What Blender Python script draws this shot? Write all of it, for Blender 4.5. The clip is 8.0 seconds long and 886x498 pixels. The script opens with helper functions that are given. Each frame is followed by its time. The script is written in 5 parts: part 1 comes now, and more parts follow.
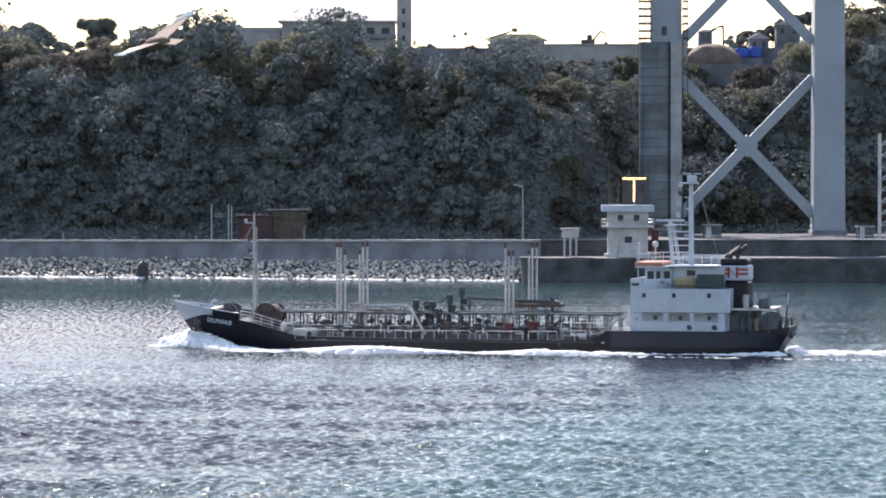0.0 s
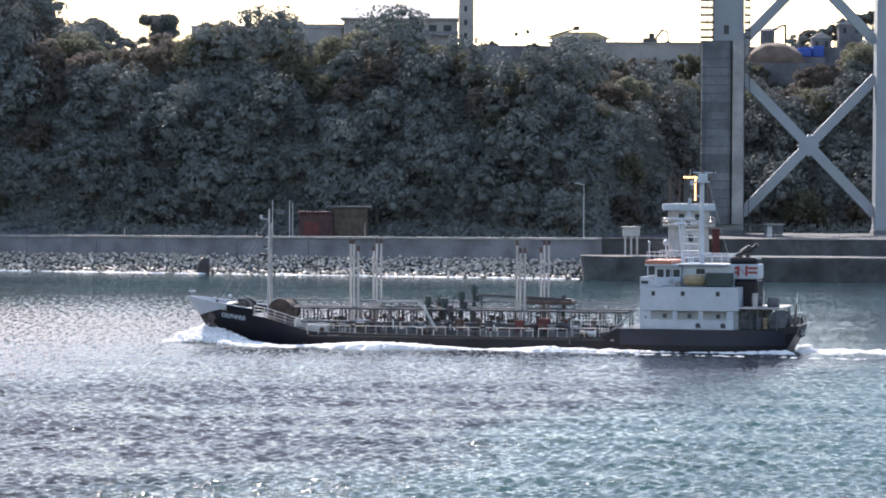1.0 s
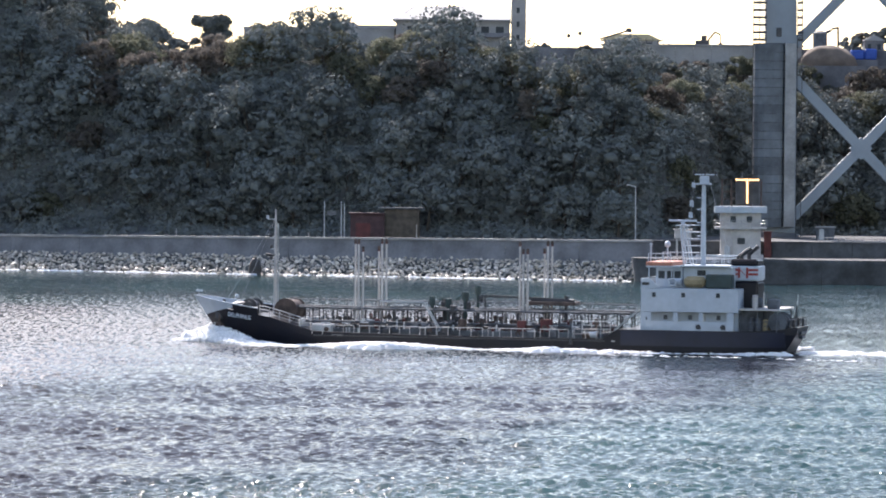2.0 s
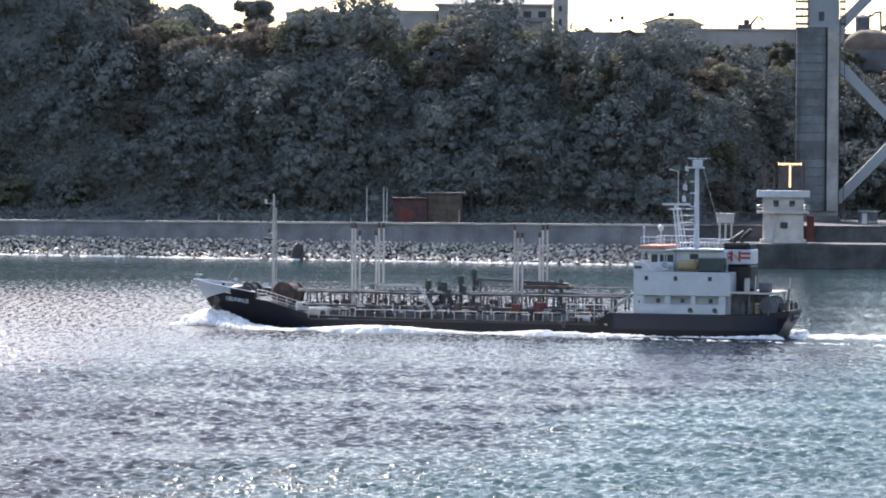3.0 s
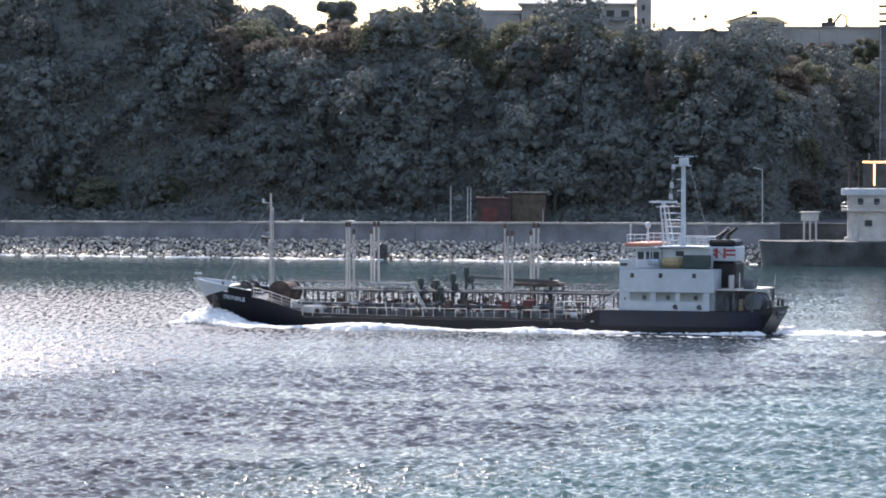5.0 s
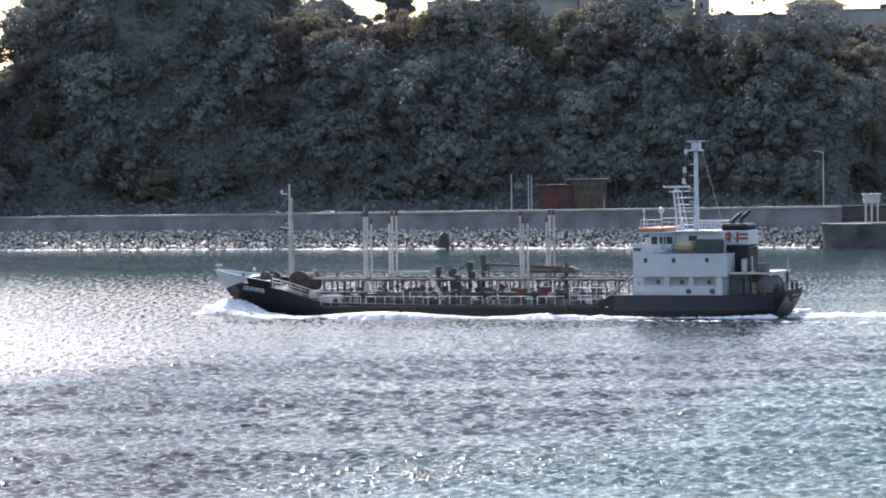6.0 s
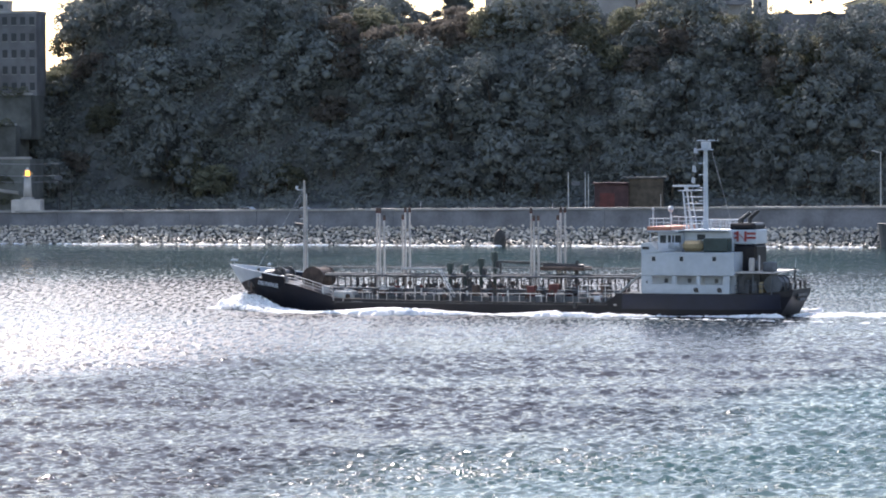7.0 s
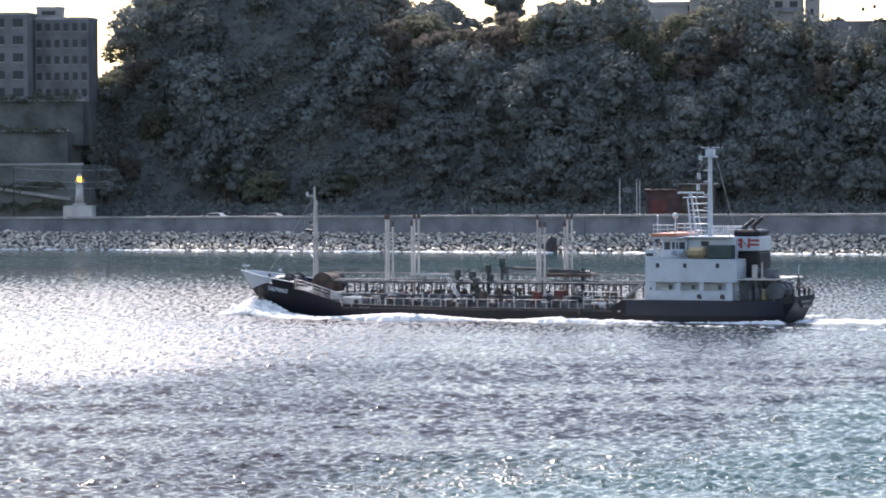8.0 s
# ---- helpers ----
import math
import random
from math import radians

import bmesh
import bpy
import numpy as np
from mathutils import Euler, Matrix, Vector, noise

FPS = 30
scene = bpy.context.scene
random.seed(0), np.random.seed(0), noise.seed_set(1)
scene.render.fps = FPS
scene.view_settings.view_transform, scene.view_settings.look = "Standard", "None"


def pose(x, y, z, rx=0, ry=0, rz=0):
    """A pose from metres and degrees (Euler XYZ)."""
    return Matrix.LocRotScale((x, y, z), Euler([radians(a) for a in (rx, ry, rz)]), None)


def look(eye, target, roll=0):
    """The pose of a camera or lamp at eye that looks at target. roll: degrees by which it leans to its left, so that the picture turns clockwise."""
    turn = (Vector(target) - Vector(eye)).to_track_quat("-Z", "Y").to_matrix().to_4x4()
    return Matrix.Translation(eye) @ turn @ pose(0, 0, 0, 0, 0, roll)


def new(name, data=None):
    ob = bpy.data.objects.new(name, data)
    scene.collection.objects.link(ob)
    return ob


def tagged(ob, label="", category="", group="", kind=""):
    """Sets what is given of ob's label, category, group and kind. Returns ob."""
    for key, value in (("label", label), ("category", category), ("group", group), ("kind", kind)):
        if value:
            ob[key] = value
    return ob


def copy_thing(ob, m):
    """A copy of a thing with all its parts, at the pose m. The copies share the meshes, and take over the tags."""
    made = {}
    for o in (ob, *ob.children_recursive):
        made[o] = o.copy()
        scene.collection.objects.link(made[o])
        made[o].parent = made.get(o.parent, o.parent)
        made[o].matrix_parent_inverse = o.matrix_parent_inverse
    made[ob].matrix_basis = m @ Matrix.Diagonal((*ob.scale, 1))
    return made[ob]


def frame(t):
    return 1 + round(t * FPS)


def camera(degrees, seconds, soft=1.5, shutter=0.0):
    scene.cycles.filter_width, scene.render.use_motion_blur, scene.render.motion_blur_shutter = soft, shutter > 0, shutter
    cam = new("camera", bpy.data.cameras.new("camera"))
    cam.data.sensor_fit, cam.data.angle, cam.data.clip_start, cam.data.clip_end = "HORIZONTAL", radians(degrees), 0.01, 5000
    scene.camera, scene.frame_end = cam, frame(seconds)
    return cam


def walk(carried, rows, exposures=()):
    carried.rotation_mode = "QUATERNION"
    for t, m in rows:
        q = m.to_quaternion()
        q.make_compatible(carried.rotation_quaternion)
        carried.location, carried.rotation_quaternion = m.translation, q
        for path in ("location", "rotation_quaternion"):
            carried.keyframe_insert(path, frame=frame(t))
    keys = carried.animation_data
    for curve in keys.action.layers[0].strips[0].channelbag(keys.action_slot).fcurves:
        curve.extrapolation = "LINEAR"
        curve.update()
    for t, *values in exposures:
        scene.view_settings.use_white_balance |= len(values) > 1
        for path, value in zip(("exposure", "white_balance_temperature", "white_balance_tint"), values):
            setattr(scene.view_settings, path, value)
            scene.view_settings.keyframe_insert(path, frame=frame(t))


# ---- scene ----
# camera: hand-held on a height, panning after the tanker
EYE = Vector((0.0, 0.0, 20.5))
cam = camera(11.703, 8.0, soft=1.9)
PAN = [(0.0, 0.0, -1.2581, 0.0), (0.5, 0.4153, -1.2728, 0.1635), (1.0, 0.805, -1.2927, 0.32), (1.5, 1.1607, -1.3029, 0.446),
       (2.0, 1.4878, -1.2774, 0.514), (3.5, 2.321, -1.5512, 0.2138), (4.0, 2.5699, -1.5033, 0.088), (4.5, 2.8797, -1.4651, 0.4559),
       (6.0, 3.9836, -1.6371, -0.8233), (6.5, 4.3554, -1.7087, -0.4421), (7.0, 4.7299, -1.6711, -0.378), (7.5, 5.1062, -1.6228, -0.3529),
       (8.0, 5.4104, -1.5796, -0.3096)]


def aim(yaw, pitch, roll):
    a, b = radians(yaw), radians(pitch)
    return look(EYE, EYE + Vector((-math.sin(a) * math.cos(b), math.cos(a) * math.cos(b), math.sin(b))), roll)


walk(cam, [(t, aim(y, p, r)) for t, y, p, r in PAN], exposures=[(0.0, 1.08, 7000, 18), (8.0, 1.06, 7000, 18)])

# light: a clear sky, the sun high behind the hill and to the left of the view
SUN_LEFT, SUN_UP = 22.0, 41.0
world = bpy.data.worlds.new("world")
scene.world = world
world.use_nodes = True
sky = world.node_tree.nodes.new("ShaderNodeTexSky")
sky.sky_type, sky.sun_disc = "NISHITA", False
sky.sun_elevation, sky.sun_rotation = radians(SUN_UP), radians(-SUN_LEFT)
sky.air_density, sky.dust_density, sky.ozone_density = 1.1, 0.7, 1.2
back = world.node_tree.nodes["Background"]
world.node_tree.links.new(sky.outputs[0], back.inputs[0])
back.inputs[1].default_value = 0.15
sun = new("sun", bpy.data.lights.new("sun", "SUN"))
sun.data.energy, sun.data.angle, sun.data.color = 5.0, radians(0.5), (1.0, 0.985, 0.965)
TO_SUN = Vector((-math.sin(radians(SUN_LEFT)) * math.cos(radians(SUN_UP)), math.cos(radians(SUN_LEFT)) * math.cos(radians(SUN_UP)), math.sin(radians(SUN_UP))))
sun.matrix_world = look(TO_SUN * 300, (0, 0, 0))


# ---- materials ----
def mat(name, rgb, rough=0.6, metal=0.0, vary=0.25, scale=0.5, fine=6.0, bump=0.15, ior=1.45, stain=None, per_piece=0.0, per_tree=0.0, sheer=0.0):
    """A surface with stains at `scale` per metre and grain at `fine` per metre."""
    m = bpy.data.materials.new(name)
    m.use_nodes = True
    t, n = m.node_tree, m.node_tree.nodes
    b = n["Principled BSDF"]
    b.inputs["Roughness"].default_value, b.inputs["Metallic"].default_value, b.inputs["IOR"].default_value = rough, metal, ior
    co = n.new("ShaderNodeTexCoord")
    big, small = n.new("ShaderNodeTexNoise"), n.new("ShaderNodeTexNoise")
    big.inputs["Scale"].default_value, small.inputs["Scale"].default_value = scale, fine
    big.inputs["Detail"].default_value, small.inputs["Detail"].default_value = 5, 3
    ramp = n.new("ShaderNodeMapRange")
    ramp.inputs["From Min"].default_value, ramp.inputs["From Max"].default_value = 0.35, 0.65
    mix = n.new("ShaderNodeMix")
    mix.data_type = "RGBA"
    dark = stain or tuple(c * (1 - vary) for c in rgb)
    mix.inputs["A"].default_value, mix.inputs["B"].default_value = (*dark, 1), (*(min(1, c * (1 + vary * 0.4)) for c in rgb), 1)
    grain = n.new("ShaderNodeHueSaturation")
    gv = n.new("ShaderNodeMapRange")
    gv.inputs["To Min"].default_value, gv.inputs["To Max"].default_value = 1 - vary * 0.8, 1 + vary * 0.6
    for node in (big, small):
        t.links.new(co.outputs["Object"], node.inputs["Vector"])
    t.links.new(big.outputs["Fac"], ramp.inputs["Value"])
    t.links.new(ramp.outputs["Result"], mix.inputs["Factor"])
    t.links.new(mix.outputs["Result"], grain.inputs["Color"])
    t.links.new(small.outputs["Fac"], gv.inputs["Value"])
    last = gv.outputs["Result"]
    if per_piece:
        info, geo = n.new("ShaderNodeObjectInfo"), n.new("ShaderNodeNewGeometry")
        add, rng, mul = n.new("ShaderNodeMath"), n.new("ShaderNodeMapRange"), n.new("ShaderNodeMath")
        frac = n.new("ShaderNodeMath")
        frac.operation, mul.operation = "FRACT", "MULTIPLY"
        t.links.new(info.outputs["Random"], add.inputs[0])
        t.links.new(geo.outputs["Random Per Island"], add.inputs[1])
        t.links.new(add.outputs[0], frac.inputs[0])
        t.links.new(frac.outputs[0], rng.inputs["Value"])
        rng.inputs["To Min"].default_value, rng.inputs["To Max"].default_value = 1 - per_piece, 1 + per_piece
        t.links.new(rng.outputs["Result"], mul.inputs[0])
        t.links.new(last, mul.inputs[1])
        last = mul.outputs[0]
    if per_tree:
        info, rng, mul = n.new("ShaderNodeObjectInfo"), n.new("ShaderNodeMapRange"), n.new("ShaderNodeMath")
        mul.operation = "MULTIPLY"
        rng.inputs["To Min"].default_value, rng.inputs["To Max"].default_value = 1 - per_tree, 1 + per_tree
        t.links.new(info.outputs["Random"], rng.inputs["Value"])
        t.links.new(rng.outputs["Result"], mul.inputs[0])
        t.links.new(last, mul.inputs[1])
        last = mul.outputs[0]
    t.links.new(last, grain.inputs["Value"])
    t.links.new(grain.outputs["Color"], b.inputs["Base Color"])
    if bump:
        bp = n.new("ShaderNodeBump")
        bp.inputs["Strength"].default_value, bp.inputs["Distance"].default_value = bump, 0.05
        t.links.new(small.outputs["Fac"], bp.inputs["Height"])
        t.links.new(bp.outputs["Normal"], b.inputs["Normal"])
    if sheer:
        tr, ms = n.new("ShaderNodeBsdfTranslucent"), n.new("ShaderNodeMixShader")
        ms.inputs[0].default_value = sheer
        t.links.new(grain.outputs["Color"], tr.inputs["Color"])
        t.links.new(b.outputs[0], ms.inputs[1])
        t.links.new(tr.outputs[0], ms.inputs[2])
        t.links.new(ms.outputs[0], n["Material Output"].inputs["Surface"])
    return m


def glow(name, rgb, power):
    m = bpy.data.materials.new(name)
    m.use_nodes = True
    b = m.node_tree.nodes["Principled BSDF"]
    b.inputs["Base Color"].default_value = (*rgb, 1)
    b.inputs["Emission Color"].default_value, b.inputs["Emission Strength"].default_value = (*rgb, 1), power
    return m


def water_material():
    m = bpy.data.materials.new("sea_water")
    m.use_nodes = True
    t, n = m.node_tree, m.node_tree.nodes
    b = n["Principled BSDF"]
    b.inputs["Roughness"].default_value, b.inputs["IOR"].default_value = 0.06, 1.333
    co = n.new("ShaderNodeTexCoord")

    def noise_of(scale, detail, stretch):
        mp, tx = n.new("ShaderNodeMapping"), n.new("ShaderNodeTexNoise")
        mp.inputs["Scale"].default_value = stretch
        tx.inputs["Scale"].default_value, tx.inputs["Detail"].default_value = scale, detail
        t.links.new(co.outputs["Object"], mp.inputs["Vector"])
        t.links.new(mp.outputs["Vector"], tx.inputs["Vector"])
        return tx.outputs["Fac"]

    def ranged(value, a, b_, lo, hi):
        r = n.new("ShaderNodeMapRange")
        for key, v in (("From Min", a), ("From Max", b_), ("To Min", lo), ("To Max", hi)):
            r.inputs[key].default_value = v
        t.links.new(value, r.inputs["Value"])
        return r.outputs["Result"]

    def attribute(name):
        at = n.new("ShaderNodeAttribute")
        at.attribute_name = name
        return at.outputs["Fac"]

    def combine(op, p, q):
        mt = n.new("ShaderNodeMath")
        mt.operation = op
        t.links.new(p, mt.inputs[0])
        t.links.new(q, mt.inputs[1])
        return mt.outputs[0]

    gust, ripple = attribute("gust"), attribute("ripple")
    mix = n.new("ShaderNodeMix")
    mix.data_type = "RGBA"
    mix.inputs["A"].default_value, mix.inputs["B"].default_value = (0.009, 0.012, 0.020, 1), (0.020, 0.056, 0.060, 1)
    silt = combine("ADD", attribute("silt"), ranged(noise_of(0.03, 4, (1, 0.5, 1)), 0.3, 0.7, -0.3, 0.3))
    t.links.new(ranged(silt, 0, 1, 0, 1), mix.inputs["Factor"])
    t.links.new(mix.outputs["Result"], b.inputs["Base Color"])
    t.links.new(ranged(ripple, 0.3, 2.4, 0.05, 0.60), b.inputs["Specular IOR Level"])
    # patches of wind ripple that catch the sun one by one
    spots = ranged(noise_of(1.0, 2, (1.7, 0.30, 1)), 0.44, 0.64, 0.25, 1.9)
    t.links.new(combine("MULTIPLY", ranged(ripple, 0.1, 2.8, 0.07, 0.58), ranged(noise_of(1.0, 2, (1.9, 0.3, 1)), 0.42, 0.62, 0.35, 1.45)), b.inputs["Roughness"])
    last = None
    for value, depth, steer in ((noise_of(2.4, 3, (0.9, 1.0, 1)), 0.10, ranged(gust, 0.3, 1.7, 0.3, 1.5)),
                                (noise_of(4.0, 2, (1.2, 0.6, 1)), 0.09, combine("MULTIPLY", combine("ADD", ranged(ripple, 1.9, 2.8, 0.2, 2.4), attribute("glint")), spots))):
        bp = n.new("ShaderNodeBump")
        bp.inputs["Distance"].default_value = depth
        t.links.new(steer, bp.inputs["Strength"])
        t.links.new(value, bp.inputs["Height"])
        if last:
            t.links.new(last, bp.inputs["Normal"])
        last = bp.outputs["Normal"]
    t.links.new(last, b.inputs["Normal"])
    return m


WATER = water_material()
FOAM = mat("sea_foam", (0.97, 0.975, 0.98), 0.8, vary=0.04, scale=0.8, fine=4.0, bump=0.5, sheer=0.3)
CONCRETE = mat("weathered_concrete", (0.165, 0.168, 0.182), 0.85, vary=0.35, scale=0.25, fine=2.5)
COPING = mat("pale_concrete", (0.32, 0.315, 0.31), 0.8, vary=0.3, scale=0.3, fine=3)
QUAY = mat("stained_quay_concrete", (0.078, 0.083, 0.09), 0.85, vary=0.45, scale=0.35, fine=2)
ROCK = mat("grey_riprap_rock", (0.60, 0.54, 0.47), 0.48, vary=0.35, scale=1.0, fine=6, bump=0.4, per_piece=0.4)
SOIL = mat("hillside_soil", (0.120, 0.128, 0.125), 0.95, vary=0.5, scale=0.15, fine=1.5, bump=0.5)
# paler than real foliage: the hill's haze is lifted into the leaf colour
LEAF = mat("evergreen_leaves", (0.150, 0.166, 0.160), 0.85, vary=0.12, scale=0.07, fine=0.9, bump=0, ior=1.2, per_tree=0.2, sheer=0.1)
# warmer leaf tones; massed high on the hill they also paint sunlit crowns
LEAF_DRY = mat("brownish_leaves", (0.160, 0.142, 0.125), 0.75, vary=0.2, scale=0.09, fine=0.9, bump=0, ior=1.25, per_tree=0.22, sheer=0.4)
LEAF_LIGHT = mat("yellow_green_leaves", (0.155, 0.160, 0.115), 0.75, vary=0.2, scale=0.09, fine=0.9, bump=0, ior=1.25, per_tree=0.22, sheer=0.4)
BARK = mat("grey_bark", (0.09, 0.075, 0.06), 0.9, vary=0.4, scale=1, fine=8, bump=0.4)
TOWER = mat("grey_tower_paint", (0.25, 0.285, 0.32), 0.5, vary=0.12, scale=0.12, fine=1.0, bump=0.03)
SHEET = mat("grey_scaffold_sheet", (0.135, 0.15, 0.165), 0.8, vary=0.3, scale=0.3, fine=1.5, per_piece=0.18)
STEEL = mat("galvanised_steel", (0.38, 0.39, 0.40), 0.45, 0.6, vary=0.3, scale=1, fine=8)
DARK_STEEL = mat("dark_steel", (0.06, 0.06, 0.065), 0.5, 0.3, vary=0.3, scale=1, fine=8)
RUST = mat("rust_stained_steel", (0.10, 0.07, 0.06), 0.75, 0.1, vary=0.5, scale=1, fine=8)
WHITE = mat("white_ship_paint", (0.41, 0.46, 0.515), 0.42, vary=0.10, scale=0.5, fine=2, bump=0.05)
WHITE_OLD = mat("weathered_white_paint", (0.47, 0.445, 0.43), 0.6, vary=0.22, scale=0.5, fine=3)
HULL = mat("black_hull_paint", (0.008, 0.009, 0.015), 0.4, ior=1.3, vary=0.4, scale=0.4, fine=3, bump=0.1, stain=(0.014, 0.013, 0.017))
BLUE = mat("navy_blue_paint", (0.006, 0.010, 0.030), 0.4, vary=0.25, scale=0.6, fine=3, bump=0.05)
RED = mat("red_paint", (0.30, 0.035, 0.035), 0.5, vary=0.2, scale=0.8, fine=4, bump=0.05)
DARK_RED = mat("dark_red_paint", (0.10, 0.022, 0.022), 0.6, vary=0.35, scale=0.8, fine=4, bump=0.05)
HUT_RED = mat("faded_red_boards", (0.07, 0.038, 0.042), 0.8, vary=0.35, scale=0.8, fine=4, bump=0.1)
ORANGE = mat("orange_paint", (0.44, 0.18, 0.12), 0.6, vary=0.15, scale=0.8, fine=4, bump=0.05)
YELLOW = mat("ochre_tarpaulin", (0.30, 0.24, 0.14), 0.75, vary=0.25, scale=1.2, fine=5, bump=0.3)
GREEN = mat("dark_green_paint", (0.028, 0.052, 0.052), 0.5, vary=0.3, scale=0.8, fine=4, bump=0.1)
DECK_GREY = mat("worn_grey_deck_paint", (0.10, 0.11, 0.118), 0.65, vary=0.4, scale=0.4, fine=3)
GREYPAINT = mat("pale_grey_paint", (0.42, 0.44, 0.45), 0.5, vary=0.2, scale=0.6, fine=4, bump=0.05)
PIPE = mat("weathered_grey_pipework", (0.10, 0.11, 0.125), 0.75, 0.0, vary=0.4, scale=1.2, fine=7)
GLASS = mat("dark_window_glass", (0.03, 0.04, 0.05), 0.3, vary=0.1, scale=0.5, fine=2, bump=0, ior=1.3)
ROOF = mat("pale_metal_roof", (0.27, 0.275, 0.28), 0.6, vary=0.15, scale=0.2, fine=1.5)
RENDERED = mat("pale_render_wall", (0.30, 0.295, 0.29), 0.8, vary=0.2, scale=0.2, fine=1.5)
PALE_YELLOW = mat("pale_yellow_roof", (0.50, 0.43, 0.27), 0.7, vary=0.2, scale=0.4, fine=2)
BLUE_TARP = mat("blue_tarpaulin", (0.03, 0.10, 0.42), 0.6, vary=0.2, scale=0.4, fine=2, bump=0.3)
SAND = mat("brown_sand_heap", (0.15, 0.115, 0.09), 0.9, vary=0.3, scale=0.3, fine=2, bump=0.4)
BIRD = mat("brown_plumage", (0.13, 0.085, 0.055), 0.8, vary=0.4, scale=6, fine=40, bump=0.2)
STACK = mat("dark_wet_rock", (0.05, 0.045, 0.045), 0.6, vary=0.4, scale=1.0, fine=6, bump=0.5)
FEATHER = mat("pale_plumage", (0.75, 0.74, 0.72), 0.7, vary=0.2, scale=8, fine=40, bump=0.1)
LAMP_ON = glow("signal_lamp_glow", (1.0, 0.62, 0.26), 2.6)
AMBER = glow("amber_lantern_glow", (1.0, 0.5, 0.05), 2.5)


# ---- building helpers ----
def link_mesh(name, verts, faces, material, smooth=False):
    me = bpy.data.meshes.new(name)
    me.from_pydata([tuple(v) for v in verts], [], [tuple(f) for f in faces])
    me.materials.append(material)
    if smooth:
        me.shade_smooth()
    me.update()
    return me


def part(name, bm, material, parent=None, label="", smooth=False):
    me = bpy.data.meshes.new(name)
    bmesh.ops.recalc_face_normals(bm, faces=bm.faces)
    bm.to_mesh(me)
    bm.free()
    me.materials.append(material)
    if smooth:
        me.shade_smooth()
    ob = new(name, me)
    ob.parent = parent
    if label:
        tagged(ob, label)
    return ob


def share(name, me, parent, m=None):
    ob = new(name, me)
    ob.parent = parent
    if m is not None:
        ob.matrix_basis = m
    return ob


def box(x0, x1, y0, y1, z0, z1, bevel=0.0, bm=None):
    bm = bm or bmesh.new()
    m = Matrix.LocRotScale(((x0 + x1) / 2, (y0 + y1) / 2, (z0 + z1) / 2), None, (abs(x1 - x0), abs(y1 - y0), abs(z1 - z0)))
    made = bmesh.ops.create_cube(bm, size=1, matrix=m)
    if bevel:
        edges = {e for v in made["verts"] for e in v.link_edges}
        bmesh.ops.bevel(bm, geom=list(edges), offset=bevel, segments=1, affect="EDGES")
    return bm


def rod(a, b, r0, r1=None, bm=None, sides=8):
    bm = bm or bmesh.new()
    a, b = Vector(a), Vector(b)
    d = b - a
    m = Matrix.Translation((a + b) / 2) @ d.to_track_quat("Z", "Y").to_matrix().to_4x4()
    bmesh.ops.create_cone(bm, cap_ends=True, segments=sides, radius1=r0, radius2=r0 if r1 is None else r1, depth=d.length, matrix=m)
    return bm


def ball(c, r, bm=None, squash=(1, 1, 1), u=10, v=7):
    bm = bm or bmesh.new()
    bmesh.ops.create_uvsphere(bm, u_segments=u, v_segments=v, radius=r, matrix=Matrix.LocRotScale(c, None, squash))
    return bm


def beam(a, b, w, h, bm=None):
    """A box of width w (level) and height h from a to b."""
    bm = bm or bmesh.new()
    a, b = Vector(a), Vector(b)
    d = (b - a)
    side = d.cross(Vector((0, 0, 1)))
    side = side.normalized() if side.length > 1e-4 else Vector((1, 0, 0))
    top = side.cross(d).normalized()
    vs = [bm.verts.new(p + side * w / 2 * i + top * h / 2 * j) for p in (a, b) for i, j in ((-1, -1), (1, -1), (1, 1), (-1, 1))]
    for f in ((0, 1, 2, 3), (4, 5, 6, 7), (0, 1, 5, 4), (1, 2, 6, 5), (2, 3, 7, 6), (3, 0, 4, 7)):
        bm.faces.new([vs[i] for i in f])
    return bm


def extrude_outline(points, y0, y1, bm=None):
    """An outline in x and z, made solid from y0 to y1."""
    bm = bm or bmesh.new()
    f = [bm.verts.new((x, y0, z)) for x, z in points]
    g = [bm.verts.new((x, y1, z)) for x, z in points]
    bm.faces.new(f)
    bm.faces.new(g[::-1])
    for i in range(len(points)):
        j = (i + 1) % len(points)
        bm.faces.new((f[i], f[j], g[j], g[i]))
    return bm


def thing(name, label, category, m=None, group="", kind=""):
    ob = tagged(new(name), label, category, group, kind)
    if m is not None:
        ob.matrix_basis = m
    return ob
# ---- sea ----
def shore(x):
    """The waterline along the rock bank."""
    return 703.1 - 0.295 * min(x, 16.0)


